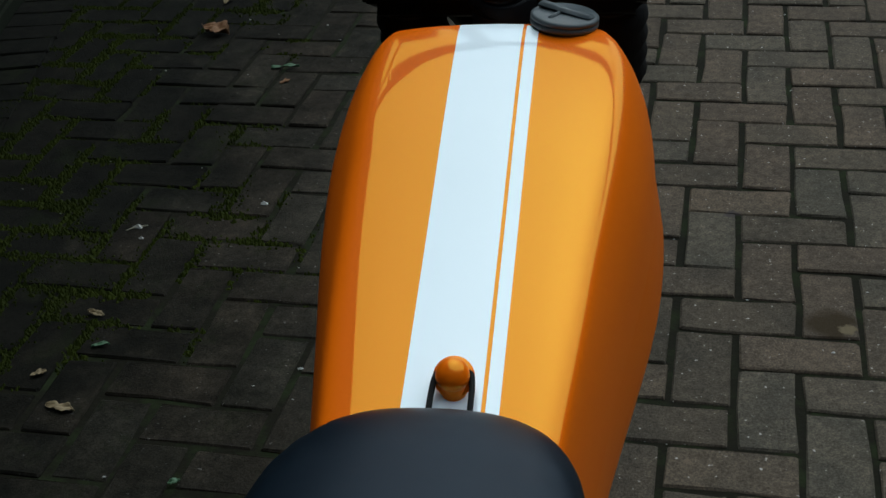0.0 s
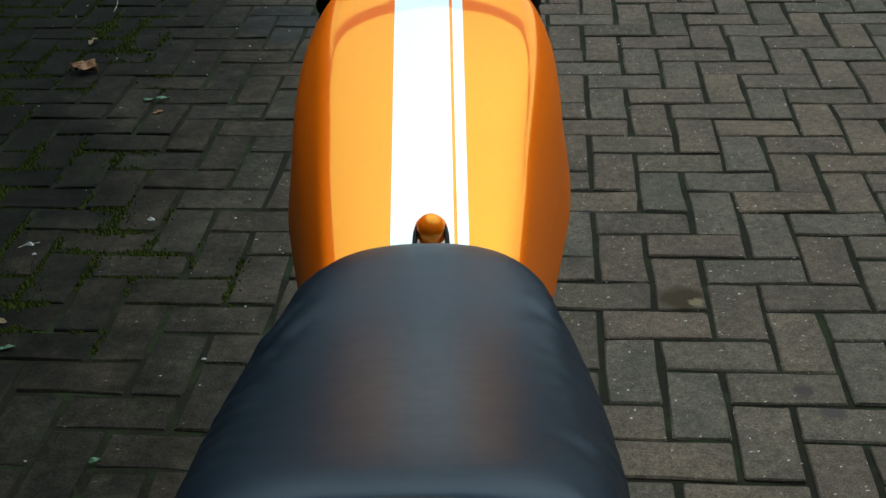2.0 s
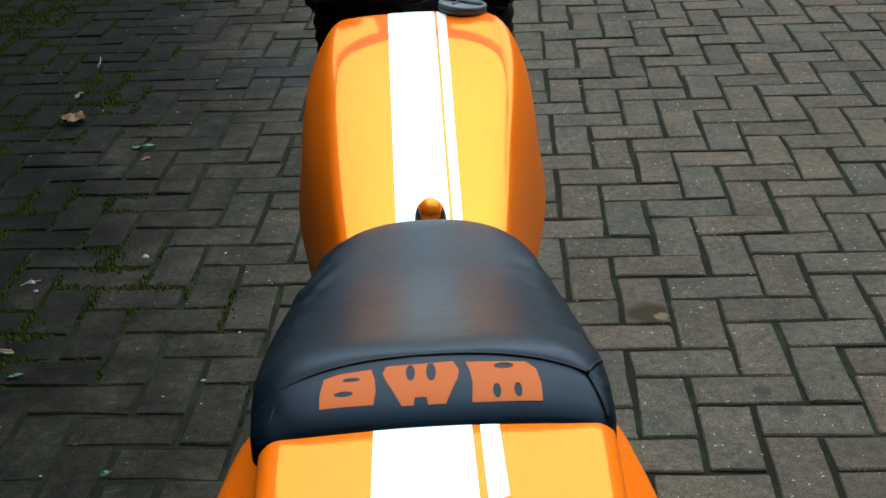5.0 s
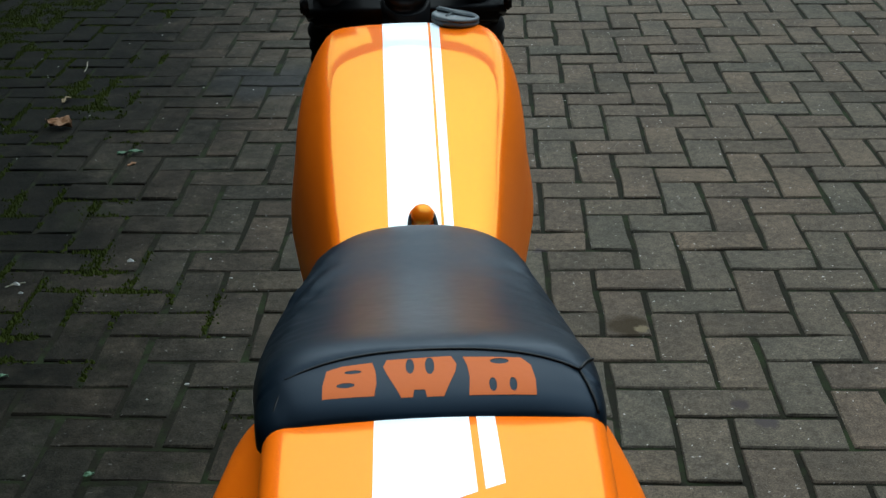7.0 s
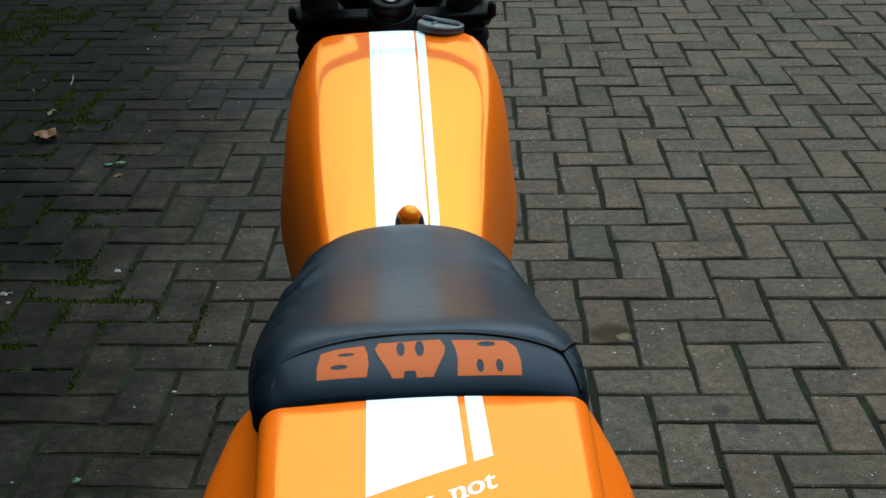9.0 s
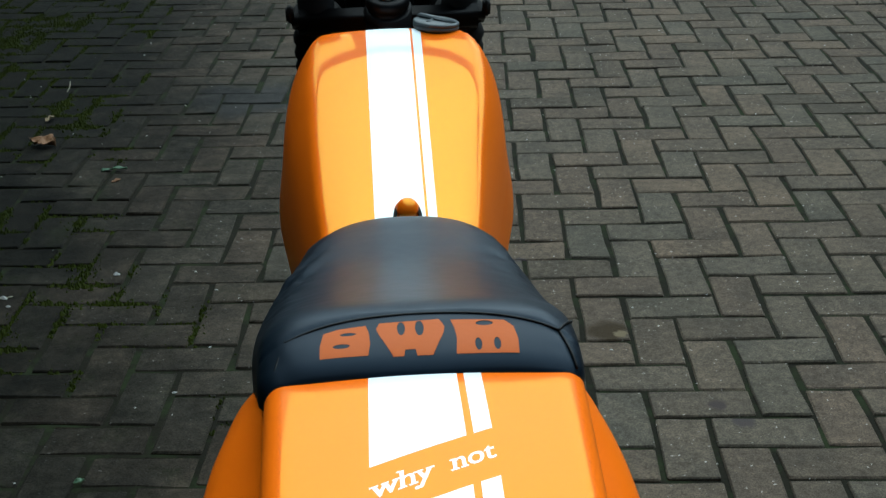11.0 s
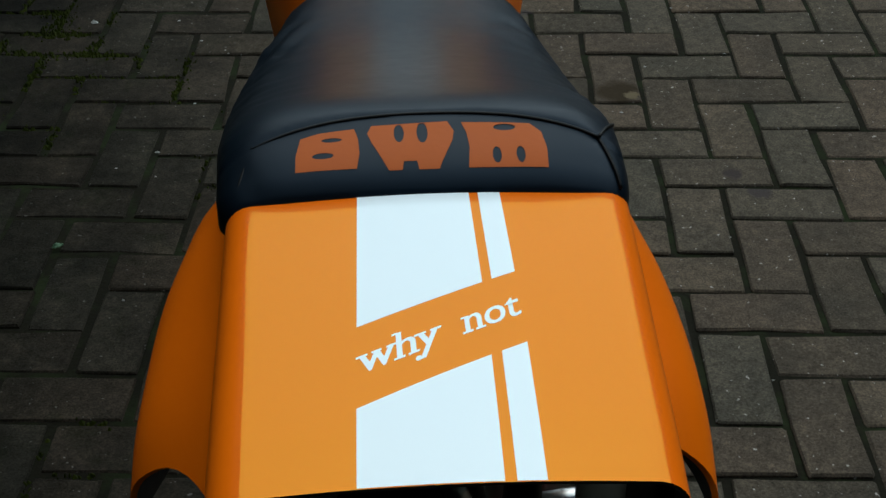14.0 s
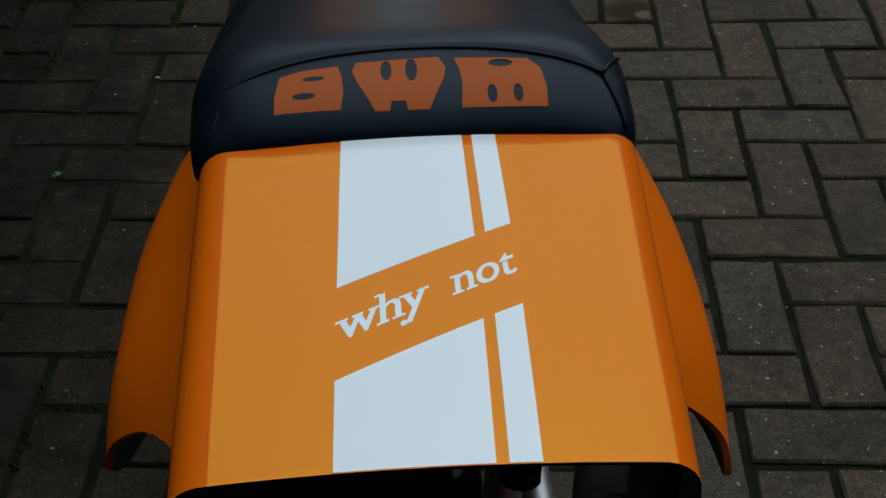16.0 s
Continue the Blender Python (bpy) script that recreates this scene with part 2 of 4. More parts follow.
def ease(x, knots):
    """A smooth curve through (x, value) knots."""
    xs = [k[0] for k in knots]
    x = min(max(x, xs[0]), xs[-1])
    for i in range(len(knots) - 1):
        if x <= xs[i + 1]:
            break
    (x1, y1), (x2, y2) = knots[i], knots[i + 1]
    x0, y0 = knots[i - 1] if i else (2 * x1 - x2, 2 * y1 - y2)
    x3, y3 = knots[i + 2] if i + 2 < len(knots) else (2 * x2 - x1, 2 * y2 - y1)
    m1, m2 = (y2 - y0) / (x2 - x0), (y3 - y1) / (x3 - x1)
    h, s = x2 - x1, (x - x1) / (x2 - x1)
    return (2 * s ** 3 - 3 * s * s + 1) * y1 + (s ** 3 - 2 * s * s + s) * h * m1 + (3 * s * s - 2 * s ** 3) * y2 + (s ** 3 - s * s) * h * m2


def patch(xs_of, ys, height, columns=10):
    """A thin sheet laid on a surface: x runs between the two values of xs_of(y)."""
    rings = []
    for y in ys:
        a, b = xs_of(y)
        rings.append([(a + (b - a) * i / columns, y, height(a + (b - a) * i / columns, y)) for i in range(columns + 1)])
    return loft(rings, closed=False)


def span(a, b, n):
    return [a + (b - a) * i / n for i in range(n + 1)]


# ---- ground ----
SLANT = 0.234


def border_x(y):
    """Where the field of paving meets the slanted border course."""
    return -1.742 - SLANT * y


PITCH = 0.107
GAP_X, GAP_Y = 0.0115, 0.0085
half = 150.0
ground = bmesh.new()
grid = [-half, -12, -6] + span(-3, 4, 28) + [7, 12, half]
rows = [[ground.verts.new((x, y, -0.0048)) for x in grid] for y in grid]
for a, b in zip(rows, rows[1:]):
    for i in range(len(grid) - 1):
        ground.faces.new((a[i], a[i + 1], b[i + 1], b[i]))
ground = tagged(new("ground", mesh_of(ground, "ground", SOIL)), "dark damp soil and sand bedding between paving bricks", "ground", kind="structure")

# ---- motorcycle ----
bike = new("motorcycle")
bike.matrix_world = pose(-0.3214, -1.2006, 0, 0, 0, 4.2)
tagged(bike, "orange lacquered motorcycle with white stripes and black vinyl seat", "motorcycle")


# tank
def tank_half(y, side=-1):
    """Half the width; the rear of the east flank is drawn in a little."""
    inset = ease(y, [(-0.24, 0.011), (-0.12, 0.011), (0.0, 0.009), (0.1, 0.004), (0.2, 0.0)]) if side > 0 else 0.0
    return -inset + ease(y, [(-0.24, 0.086), (-0.15, 0.098), (-0.05, 0.113), (0.05, 0.128), (0.12, 0.135), (0.18, 0.135), (0.22, 0.130), (0.245, 0.119), (0.26, 0.104), (0.27, 0.088)])


def tank_top(y):
    return ease(y, [(-0.24, 0.835), (-0.12, 0.868), (0.0, 0.902), (0.12, 0.938), (0.2, 0.958), (0.232, 0.9625), (0.248, 0.959), (0.262, 0.947), (0.27, 0.925)])


SECTION = [(0.0, 0.0), (0.35, 0.009), (0.55, 0.024), (0.66, 0.04), (0.71, 0.06), (0.75, 0.1), (0.79, 0.165), (0.84, 0.26), (0.89, 0.38), (0.935, 0.53), (0.975, 0.75), (1.0, 1.0)]


def tank_z(x, y, lift=0.0):
    """A nearly flat top with firm shoulders and sloping flanks."""
    firm = ease(y, [(-0.2, 1.75), (-0.1, 1.55), (0.0, 1.2), (0.08, 1.0)])
    if x > 0:
        firm = max(firm, ease(y, [(-0.2, 3.0), (-0.1, 2.5), (0.0, 1.8), (0.1, 1.5), (0.18, 1.42), (0.24, 1.1)]))
    return tank_top(y) - 0.115 * ease(min(abs(x) / tank_half(y, x), 1.0) ** firm, SECTION) + lift


rings = []
for y in span(-0.24, 0.27, 48):
    top = tank_top(y)
    over = [math.sin(math.pi / 2 * q) for q in span(-1, 1, 60)]
    ring = [(tank_half(y, q) * q, y, tank_z(tank_half(y, q) * q, y)) for q in over]
    for a in span(0, math.pi, 16)[1:-1]:
        c, deep = math.cos(a), 0.13 * math.sin(a) ** 0.6
        belly = tank_half(y, c) + 0.009 * min(1, deep / 0.05) * min(1, max(0, (y + 0.06) / 0.15))
        ring.append((belly * math.copysign(abs(c) ** 0.5, c), y, top - 0.115 - deep))
    rings.append(ring)
tank = part("fuel_tank", loft(rings), ORANGE, bike, "glossy orange fuel tank")
part("stripe", patch(lambda y: (-0.0285 - 0.006 * y, 0.0235), span(-0.2, 0.262, 40), lambda x, y: tank_z(x, y, 0.0004)), WHITE, tank, "wide white stripe")
part("stripe", patch(lambda y: (0.0263, 0.0358 + 0.004 * y), span(-0.2, 0.236, 40), lambda x, y: tank_z(x, y, 0.0004), 4), WHITE, tank, "narrow white stripe")
cap = part("filler_cap", lathe([(0.001, 0.004), (0.027, 0.004), (0.0285, 0.0055), (0.0285, 0.0085), (0.0275, 0.0092), (0.0275, 0.0098), (0.0285, 0.0105), (0.0285, 0.0125), (0.0265, 0.0142), (0.001, 0.0142)], (0.056, 0.242, 0.956), (0.10, 0.05, 1), 40), CAPGREY, tank, "grey round filler cap with a raised grip")
part("neck", lathe([(0.029, -0.008), (0.029, -0.001), (0.0265, 0.0005), (0.0255, 0.005), (0.001, 0.005)], (0.056, 0.242, 0.956), (0.10, 0.05, 1), 40), CAPGREY, cap)
part("grip", box((0.05, 0.010, 0.004), (0.058, 0.244, 0.972), 0.0015, (-3, 6, -28)), CAPGREY, cap)
part("ridge", box((0.004, 0.02, 0.003), (0.05, 0.236, 0.9715), 0.001, (-3, 6, -28)), CAPGREY, cap)
KX, KY = 0.0052, -0.134
knob_z = tank_z(KX, KY) + 0.002
FACE = (0, -0.68, 0.74)
part("knob_post", lathe([(0.0085, 0.0), (0.0080, 0.010), (0.0075, 0.014)], (KX, KY + 0.001, knob_z - 0.003), (0, -0.2, 1)), ORANGE, tank)
part("knob_collar", lathe([(0.001, 0.0), (0.0128, 0.0), (0.0134, 0.0008), (0.0134, 0.0020), (0.0128, 0.0028), (0.001, 0.0028)], (KX, KY + 0.0045, knob_z + 0.0065), FACE), ORANGE, tank)
part("strap_knob", lathe([(0.0100, 0.0), (0.0100, 0.002), (0.0108, 0.004), (0.0110, 0.0065), (0.0104, 0.0095), (0.0086, 0.0122), (0.0058, 0.0140), (0.0028, 0.0149), (0.001, 0.0151)], (KX, KY + 0.0028, knob_z + 0.0084), FACE), ORANGE, tank, "small domed orange knob")
part("strap", tube([(KX + x, KY + y, tank_z(KX, KY + y) + h) for x, y, h in ((-0.0135, -0.06, 0.012), (-0.0130, -0.025, 0.011), (-0.0120, 0.0, 0.010), (-0.008, 0.0095, 0.010), (0.0, 0.0125, 0.010), (0.008, 0.0095, 0.010), (0.0120, 0.0, 0.010), (0.0130, -0.025, 0.011), (0.0135, -0.06, 0.012))], 0.002), RUBBER, tank, "black rubber strap")
part("strap_loop", tube([(KX + x, KY + y, tank_z(KX, KY + y) + 0.010) for x, y in ((-0.012, -0.047), (-0.008, -0.031), (0.0, -0.0245), (0.008, -0.031), (0.012, -0.047))], 0.0024), RUBBER, tank)


# seat
def seat_half(y):
    return ease(y, [(-0.694, 0.090), (-0.683, 0.0955), (-0.66, 0.0978), (-0.63, 0.1008), (-0.6, 0.1050), (-0.55, 0.112), (-0.5, 0.1155), (-0.42, 0.1155), (-0.33, 0.108), (-0.26, 0.097), (-0.22, 0.0895), (-0.195, 0.078), (-0.182, 0.066), (-0.174, 0.045)])


def seat_mid(y):
    """Height of the widest line of the cushion."""
    return ease(y, [(-0.694, 0.99), (-0.66, 0.984), (-0.62, 0.962), (-0.58, 0.936), (-0.53, 0.911), (-0.45, 0.895), (-0.33, 0.88), (-0.25, 0.870), (-0.174, 0.858)])


def seat_bulge(y):
    return ease(y, [(-0.694, 4.0), (-0.6, 3.6), (-0.5, 3.0), (-0.33, 2.4), (-0.174, 2.3)])


def seat_top(y):
    return ease(y, [(-0.694, 1.003), (-0.691, 1.0095), (-0.681, 1.0165), (-0.66, 1.0225), (-0.645, 1.0245), (-0.62, 1.0185), (-0.55, 0.990), (-0.45, 0.951), (-0.35, 0.921), (-0.25, 0.904), (-0.21, 0.8975), (-0.184, 0.889), (-0.174, 0.876)])


def seat_mid_x(y):
    """The cushion sits a little askew."""
    return ease(y, [(-0.694, -0.002), (-0.6, -0.003), (-0.45, -0.004), (-0.3, -0.003), (-0.174, 0.0)])


def seat_z(x, y, lift=0.0):
    w, n, deep = seat_half(y), seat_bulge(y), seat_top(y) - seat_mid(y)
    return seat_mid(y) + deep * (1 - min(abs(x) / w, 0.999) ** n) ** (1 / n) + lift


def seam(x):
    """The piped edge bends to the rear towards the sides."""
    return -0.648 - 2.1 * x * x


rings = []
for y in span(-0.694, -0.635, 44) + span(-0.635, -0.174, 90)[1:]:
    w, top = seat_half(y), seat_top(y)
    ring = []
    for i in range(72):
        a = 2 * math.pi * i / 72
        c, s = math.cos(a), math.sin(a)
        n = seat_bulge(y) if s >= 0 else 4
        deep = top - seat_mid(y) if s >= 0 else ease(y, [(-0.694, 0.006), (-0.58, 0.012), (-0.48, 0.04), (-0.174, 0.04)])
        x, z = w * math.copysign(abs(c) ** (2 / n), c), seat_mid(y) + deep * math.copysign(abs(s) ** (2 / n), s)
        # pulled vinyl: shallow folds near the rear corners
        fold = noise.noise(Vector((x * 25, y * 40, 3.1))) * 0.0016 * min(1, max(0, (abs(x) - 0.05) / 0.04))
        fold += noise.noise(Vector((x * 90 + y * 45, y * 14 - x * 30, 7.7))) * 0.0016 * min(1, max(0, (abs(x) - 0.06) / 0.03)) * (s > 0)
        pull = math.sin(y * 95 + 260 * abs(x) + 2.5 * noise.noise(Vector((y * 22, x * 9, 1.3)))) * max(0, noise.noise(Vector((y * 13, x * 4 + 5, 0.2))) + 0.15)
        fold += 0.0017 * pull * min(1, max(0, (abs(x) - 0.065) / 0.02)) * (s > 0.15) * min(1, max(0, (y + 0.62) / 0.03))
        # the top cover overlaps the rear cover at the seam
        lap = 0.0016 * min(1, max(0, (y - seam(x)) / 0.0025)) if s > 0 and abs(x) < 0.095 else 0.0
        ring.append((x + seat_mid_x(y), y, z + fold + lap))
    rings.append(ring)
seat = part("seat", loft(rings), LEATHER, bike, "padded black vinyl seat with piped rear edge")
part("piping", tube([(x, seam(x), seat_z(x, seam(x), 0.0003)) for x in span(-0.081, 0.081, 24)], 0.0009, 8, 3), BLACK, seat, "stitched black seam")
for side in (-1, 1):
    hook = [(0.081, seam(0.081)), (0.086, -0.652), (0.0915, -0.640)]
    part("piping", tube([(side * x, y, seat_z(x, y, 0.0006)) for x, y in hook], 0.0009, 8, 3), BLACK, seat)
    part("corner_seam", tube([(side * x, y, seat_z(x, y, -0.0002)) for x, y in ((0.081, -0.662), (0.084, -0.672), (0.0865, -0.681), (0.088, -0.688))], 0.0009, 8, 3), BLACK, seat)
for x in span(-0.06, -0.035, 5):
    part("staple", box((0.003, 0.0015, 0.001), (x, -0.190 - 3.0 * max(abs(x) - 0.04, 0) ** 1.5, seat_z(x, -0.190, 0.0006)), 0), BLACK, seat)


def flat_shape(outline, holes, height, name, owner, mat, lift=0.0006):
    """A printed shape on a curved surface: a filled outline with holes."""
    curve = bpy.data.curves.new(name, "CURVE")
    curve.dimensions, curve.fill_mode = "2D", "FRONT"
    for poly in [outline] + holes:
        sp = curve.splines.new("POLY")
        sp.points.add(len(poly) - 1)
        for q, (x, y) in zip(sp.points, poly):
            q.co = (x, y, 0, 1)
        sp.use_cyclic_u = True
    temp = bpy.data.objects.new(name, curve)
    bm = bmesh.new()
    bm.from_mesh(temp.to_mesh())
    temp.to_mesh_clear()
    bpy.data.objects.remove(temp)
    return drape(bm, height, name, owner, mat, lift)


def drape(bm, height, name, owner, mat, lift, label=""):
    """Lays a flat mesh on a surface, cut finely enough to follow it."""
    for axis in (0, 1):
        lo, hi = min(v.co[axis] for v in bm.verts), max(v.co[axis] for v in bm.verts)
        for k in range(1, 14):
            at, n = [0, 0, 0], [0, 0, 0]
            at[axis], n[axis] = lo + (hi - lo) * k / 14, 1
            bmesh.ops.bisect_plane(bm, geom=bm.verts[:] + bm.edges[:] + bm.faces[:], plane_co=at, plane_no=n)
    for v in bm.verts:
        v.co.z = height(v.co.x, v.co.y) + lift
    return part(name, bm, mat, owner, label)


def oval(cx, cy, rx, ry, n=16):
    return [(cx + rx * math.cos(2 * math.pi * k / n), cy + ry * math.sin(2 * math.pi * k / n)) for k in range(n)]


# printed emblem: three orange blocks with dark slots
blocks = [
    ([(-0.0605, -0.6815), (-0.0605, -0.6725), (-0.0585, -0.6615), (-0.050, -0.6590), (-0.0335, -0.6575), (-0.0318, -0.664), (-0.0312, -0.673), (-0.0325, -0.6815)],
     [oval(-0.0440, -0.6640, 0.0048, 0.0014), oval(-0.0480, -0.6735, 0.0050, 0.0018)]),
    ([(-0.0255, -0.6560), (-0.0275, -0.6610), (-0.0255, -0.667), (-0.0180, -0.6830), (-0.0118, -0.6830), (-0.0110, -0.6785), (-0.0050, -0.6785), (-0.0042, -0.6830), (0.0050, -0.6830), (0.0118, -0.667), (0.0128, -0.6610), (0.0100, -0.6545)],
     [oval(-0.0128, -0.6615, 0.0024, 0.0058), oval(-0.0020, -0.6615, 0.0026, 0.0066)]),
    ([(0.0185, -0.6830), (0.0195, -0.671), (0.0185, -0.662), (0.0165, -0.6555), (0.0485, -0.6570), (0.0535, -0.6625), (0.0552, -0.673), (0.0548, -0.6835)],
     [oval(0.0365, -0.6595, 0.0052, 0.0022), oval(0.0318, -0.6765, 0.0021, 0.0046), oval(0.0428, -0.6765, 0.0021, 0.0046)]),
]
for outline, holes in blocks:
    flat_shape(outline, holes, seat_z, "print_block", seat, PRINT, 0.00025)


# tail
def tail_half(y):
    return ease(y, [(-0.887, 0.0815), (-0.8, 0.0865), (-0.7, 0.0925), (-0.66, 0.094)])


def tail_mid(y):
    return ease(y, [(-0.887, -0.003), (-0.7, -0.0008), (-0.66, 0.0)])


def tail_top(y):
    return ease(y, [(-0.887, 1.0225), (-0.85, 1.0215), (-0.75, 1.0135), (-0.66, 1.005)])


def tail_z(x, y, lift=0.0):
    w, r = tail_half(y), 0.012
    q = abs(x - tail_mid(y))
    z = tail_top(y) - 0.0045 * (q / w) ** 2
    if q > w - r:
        z -= r - math.sqrt(max(r * r - (q - w + r) ** 2, 0))
    return z + lift


rings = []
for y in span(-0.887, -0.66, 20):
    w = tail_half(y)
    top = [(x, y, tail_z(x, y)) for x in [tail_mid(y) + w * math.sin(math.pi / 2 * q) for q in span(-1, 1, 36)]]
    zl = top[0][2]
    side_l = [(tail_mid(y) - w - 0.004 * k / 4, y, zl - 0.06 * k / 4) for k in (4, 3, 2, 1)]
    side_r = [(tail_mid(y) + w + 0.004 * k / 4, y, zl - 0.06 * k / 4) for k in (1, 2, 3, 4)]
    rings.append(side_l + top + side_r)
tail = part("tail_unit", loft(rings, closed=False), ORANGE, bike, "orange tail cowl with white stripes")
mod = tail.modifiers.new("thick", "SOLIDIFY")
mod.thickness, mod.offset = 0.0014, -1
tail.data.materials.append(BLACK)
mod.material_offset = mod.material_offset_rim = 1
tail.modifiers.new("crisp", "EDGE_SPLIT").split_angle = radians(50)


def slanted(a, b, front, rear, columns=6, rows=14):
    """A stripe whose ends follow front(x) and rear(x)."""
    rings = []
    for k in range(rows + 1):
        ring = []
        for i in range(columns + 1):
            x = a + (b - a) * i / columns
            y = rear(x) + (front(x) - rear(x)) * k / rows
            x -= 0.02 * max(0, -0.79 - y) * min(1, max(0, x + 0.033) / 0.04)
            ring.append((x, y, tail_z(x, y, 0.00012)))
        rings.append(ring)
    return loft(rings, closed=False)


upper, lower = (lambda x: -0.7785 + 0.56 * x), (lambda x: -0.8285 + 0.56 * x)
for a, b, label in ((-0.033, 0.0175, "wide white stripe"), (0.0215, 0.0315, "narrow white stripe")):
    part("stripe", slanted(a, b, lambda x: -0.67, upper), WHITE, tail, label)
    part("stripe", slanted(a, b, lower, lambda x: -0.8866), WHITE, tail, label)

# lettering between the stripes, with bars for its serifs
curve = bpy.data.curves.new("lettering", "FONT")
curve.body, curve.size, curve.offset, curve.fill_mode = "why not", 1.0, 0.0, "FRONT"
curve.space_word = 1.5
temp = bpy.data.objects.new("lettering", curve)
plain = temp.to_mesh().copy()
temp.to_mesh_clear()
bpy.data.objects.remove(temp)


TEXT_X, TEXT_Y, TEXT_W, TEXT_H = -0.0318, -0.8271, 0.0181, 0.0245


def lay_text(bm, lift):
    """Turns flat text into its slanted place on the tail."""
    for v in bm.verts:
        if v.co.x > 1.9:
            v.co.x = 3.458 - 0.92 * (3.458 - v.co.x)
        x, y = TEXT_X + TEXT_W * v.co.x - 0.02 * TEXT_H * v.co.y, TEXT_H * v.co.y
        v.co.x, v.co.y = x, TEXT_Y + 0.56 * (x - TEXT_X) + y
    for axis in (0, 1):
        lo, hi = min(v.co[axis] for v in bm.verts), max(v.co[axis] for v in bm.verts)
        for q in range(1, 14):
            at, n = [0, 0, 0], [0, 0, 0]
            at[axis], n[axis] = lo + (hi - lo) * q / 14, 1
            bmesh.ops.bisect_plane(bm, geom=bm.verts[:] + bm.edges[:] + bm.faces[:], plane_co=at, plane_no=n)
    for v in bm.verts:
        v.co.z = tail_z(v.co.x, v.co.y, lift)
    return bm


heavy = bmesh.new()
for shift, lift in ((-0.014, 0.00010), (0.014, 0.00014)):
    bm = bmesh.new()
    bm.from_mesh(plain)
    bmesh.ops.translate(bm, vec=(shift, 0, 0), verts=bm.verts)
    layer = bpy.data.meshes.new("layer")
    lay_text(bm, lift).to_mesh(layer)
    heavy.from_mesh(layer)
lettering = part("lettering", heavy, WHITE, tail, "white lettering")
bm = bmesh.new()
XH = 0.45
for a, b, low in ((-0.07, 0.17, XH), (0.25, 0.46, XH), (0.56, 0.79, XH), (0.68, 0.80, 0.695), (0.70, 0.94, 0.04), (1.00, 1.24, 0.04), (1.14, 1.40, XH), (1.49, 1.73, XH), (2.04, 2.16, XH), (2.05, 2.30, 0.04), (2.36, 2.60, 0.04)):
    bm.faces.new([bm.verts.new((x, y, 0)) for x, y in ((a, low - 0.055), (b, low - 0.055), (b, low), (a, low))])
for cx, cy, r in ((1.20, -0.185, 0.065),):
    bm.faces.new([bm.verts.new((cx + r * math.cos(k * math.pi / 6), cy + r * math.sin(k * math.pi / 6), 0)) for k in range(12)])
part("serif", lay_text(bm, 0.00018), WHITE, lettering)

# side panels: a hollow beside the tail, a soft ridge, a rear end that rolls down
for side in (-1, 1):
    rings = []
    for s in span(0, 1, 28):
        y0 = -0.52 - (0.234 if side < 0 else 0.236) * s
        out = ease(y0, [(-0.765, 0.1405 if side < 0 else 0.1375), (-0.72, 0.139), (-0.65, 0.1345), (-0.6, 0.1275), (-0.55, 0.1205), (-0.5, 0.111)])
        top = ease(y0, [(-0.765, 0.914), (-0.75, 0.926), (-0.73, 0.936), (-0.70, 0.943), (-0.65, 0.948), (-0.61, 0.948), (-0.57, 0.943), (-0.53, 0.925), (-0.5, 0.905)])
        foot = ease(y0, [(-0.765, 0.877 if side < 0 else 0.869), (-0.72, 0.85), (-0.6, 0.80), (-0.5, 0.78)])
        inner = 0.0975 if side > 0 else 0.0905
        wide = out - inner
        profile = [(inner, top + 0.003), (inner + 0.06 * wide, top - 0.001), (inner + 0.18 * wide, top - 0.0055), (inner + 0.35 * wide, top - 0.0105), (inner + 0.58 * wide, top - 0.0165), (inner + 0.8 * wide, top - 0.0245), (inner + 0.94 * wide, top - 0.034), (out, max(foot + 0.004, top - 0.045)), (out + 0.001, foot)]
        ring = []
        for q, (x, z) in enumerate(profile):
            legs = [2.6, 2.1, 1.4, 0.6, 0.0, -0.2, -0.35, -0.45, -0.55] if side < 0 else [-0.5, -0.3, 0.0, 0.1, 0.2, 0.3, 0.4, 0.5, 0.5]
            back = 0.017 * legs[q] * max(0, (s - 0.8) / 0.2) ** 2
            ring.append((side * x - 0.003 - (0.004 if side > 0 else 0.0) * s, y0 - back, z - 0.3 * max(back, 0) * (side < 0)))
        rings.append(ring)
    panel = part("side_panel", loft(rings, closed=False), ORANGE, bike, "orange side panel")
    sub = panel.modifiers.new("round", "SUBSURF")
    sub.levels = sub.render_levels = 1
    mod = panel.modifiers.new("thick", "SOLIDIFY")
    mod.thickness, mod.offset = 0.003, -side
    panel.data.materials.append(BLACK)
    mod.material_offset = 1
    panel.modifiers.new("crisp", "EDGE_SPLIT").split_angle = radians(50)

# under the tail: black side liners close the hollow
for side in (-1, 1):
    rings = []
    for y in span(-0.876, -0.62, 8):
        w = tail_half(y) - 0.004
        rings.append([(tail_mid(y) + side * (w - 0.004 * q), y, tail_z(tail_mid(y) + side * (w - 0.012), y) - 0.012 - 0.15 * q) for q in span(0, 1, 6)])
    liner = part("liner", loft(rings, closed=False), BLACK, bike, "black plastic liner under the tail")
    liner.modifiers.new("thick", "SOLIDIFY").thickness = 0.002

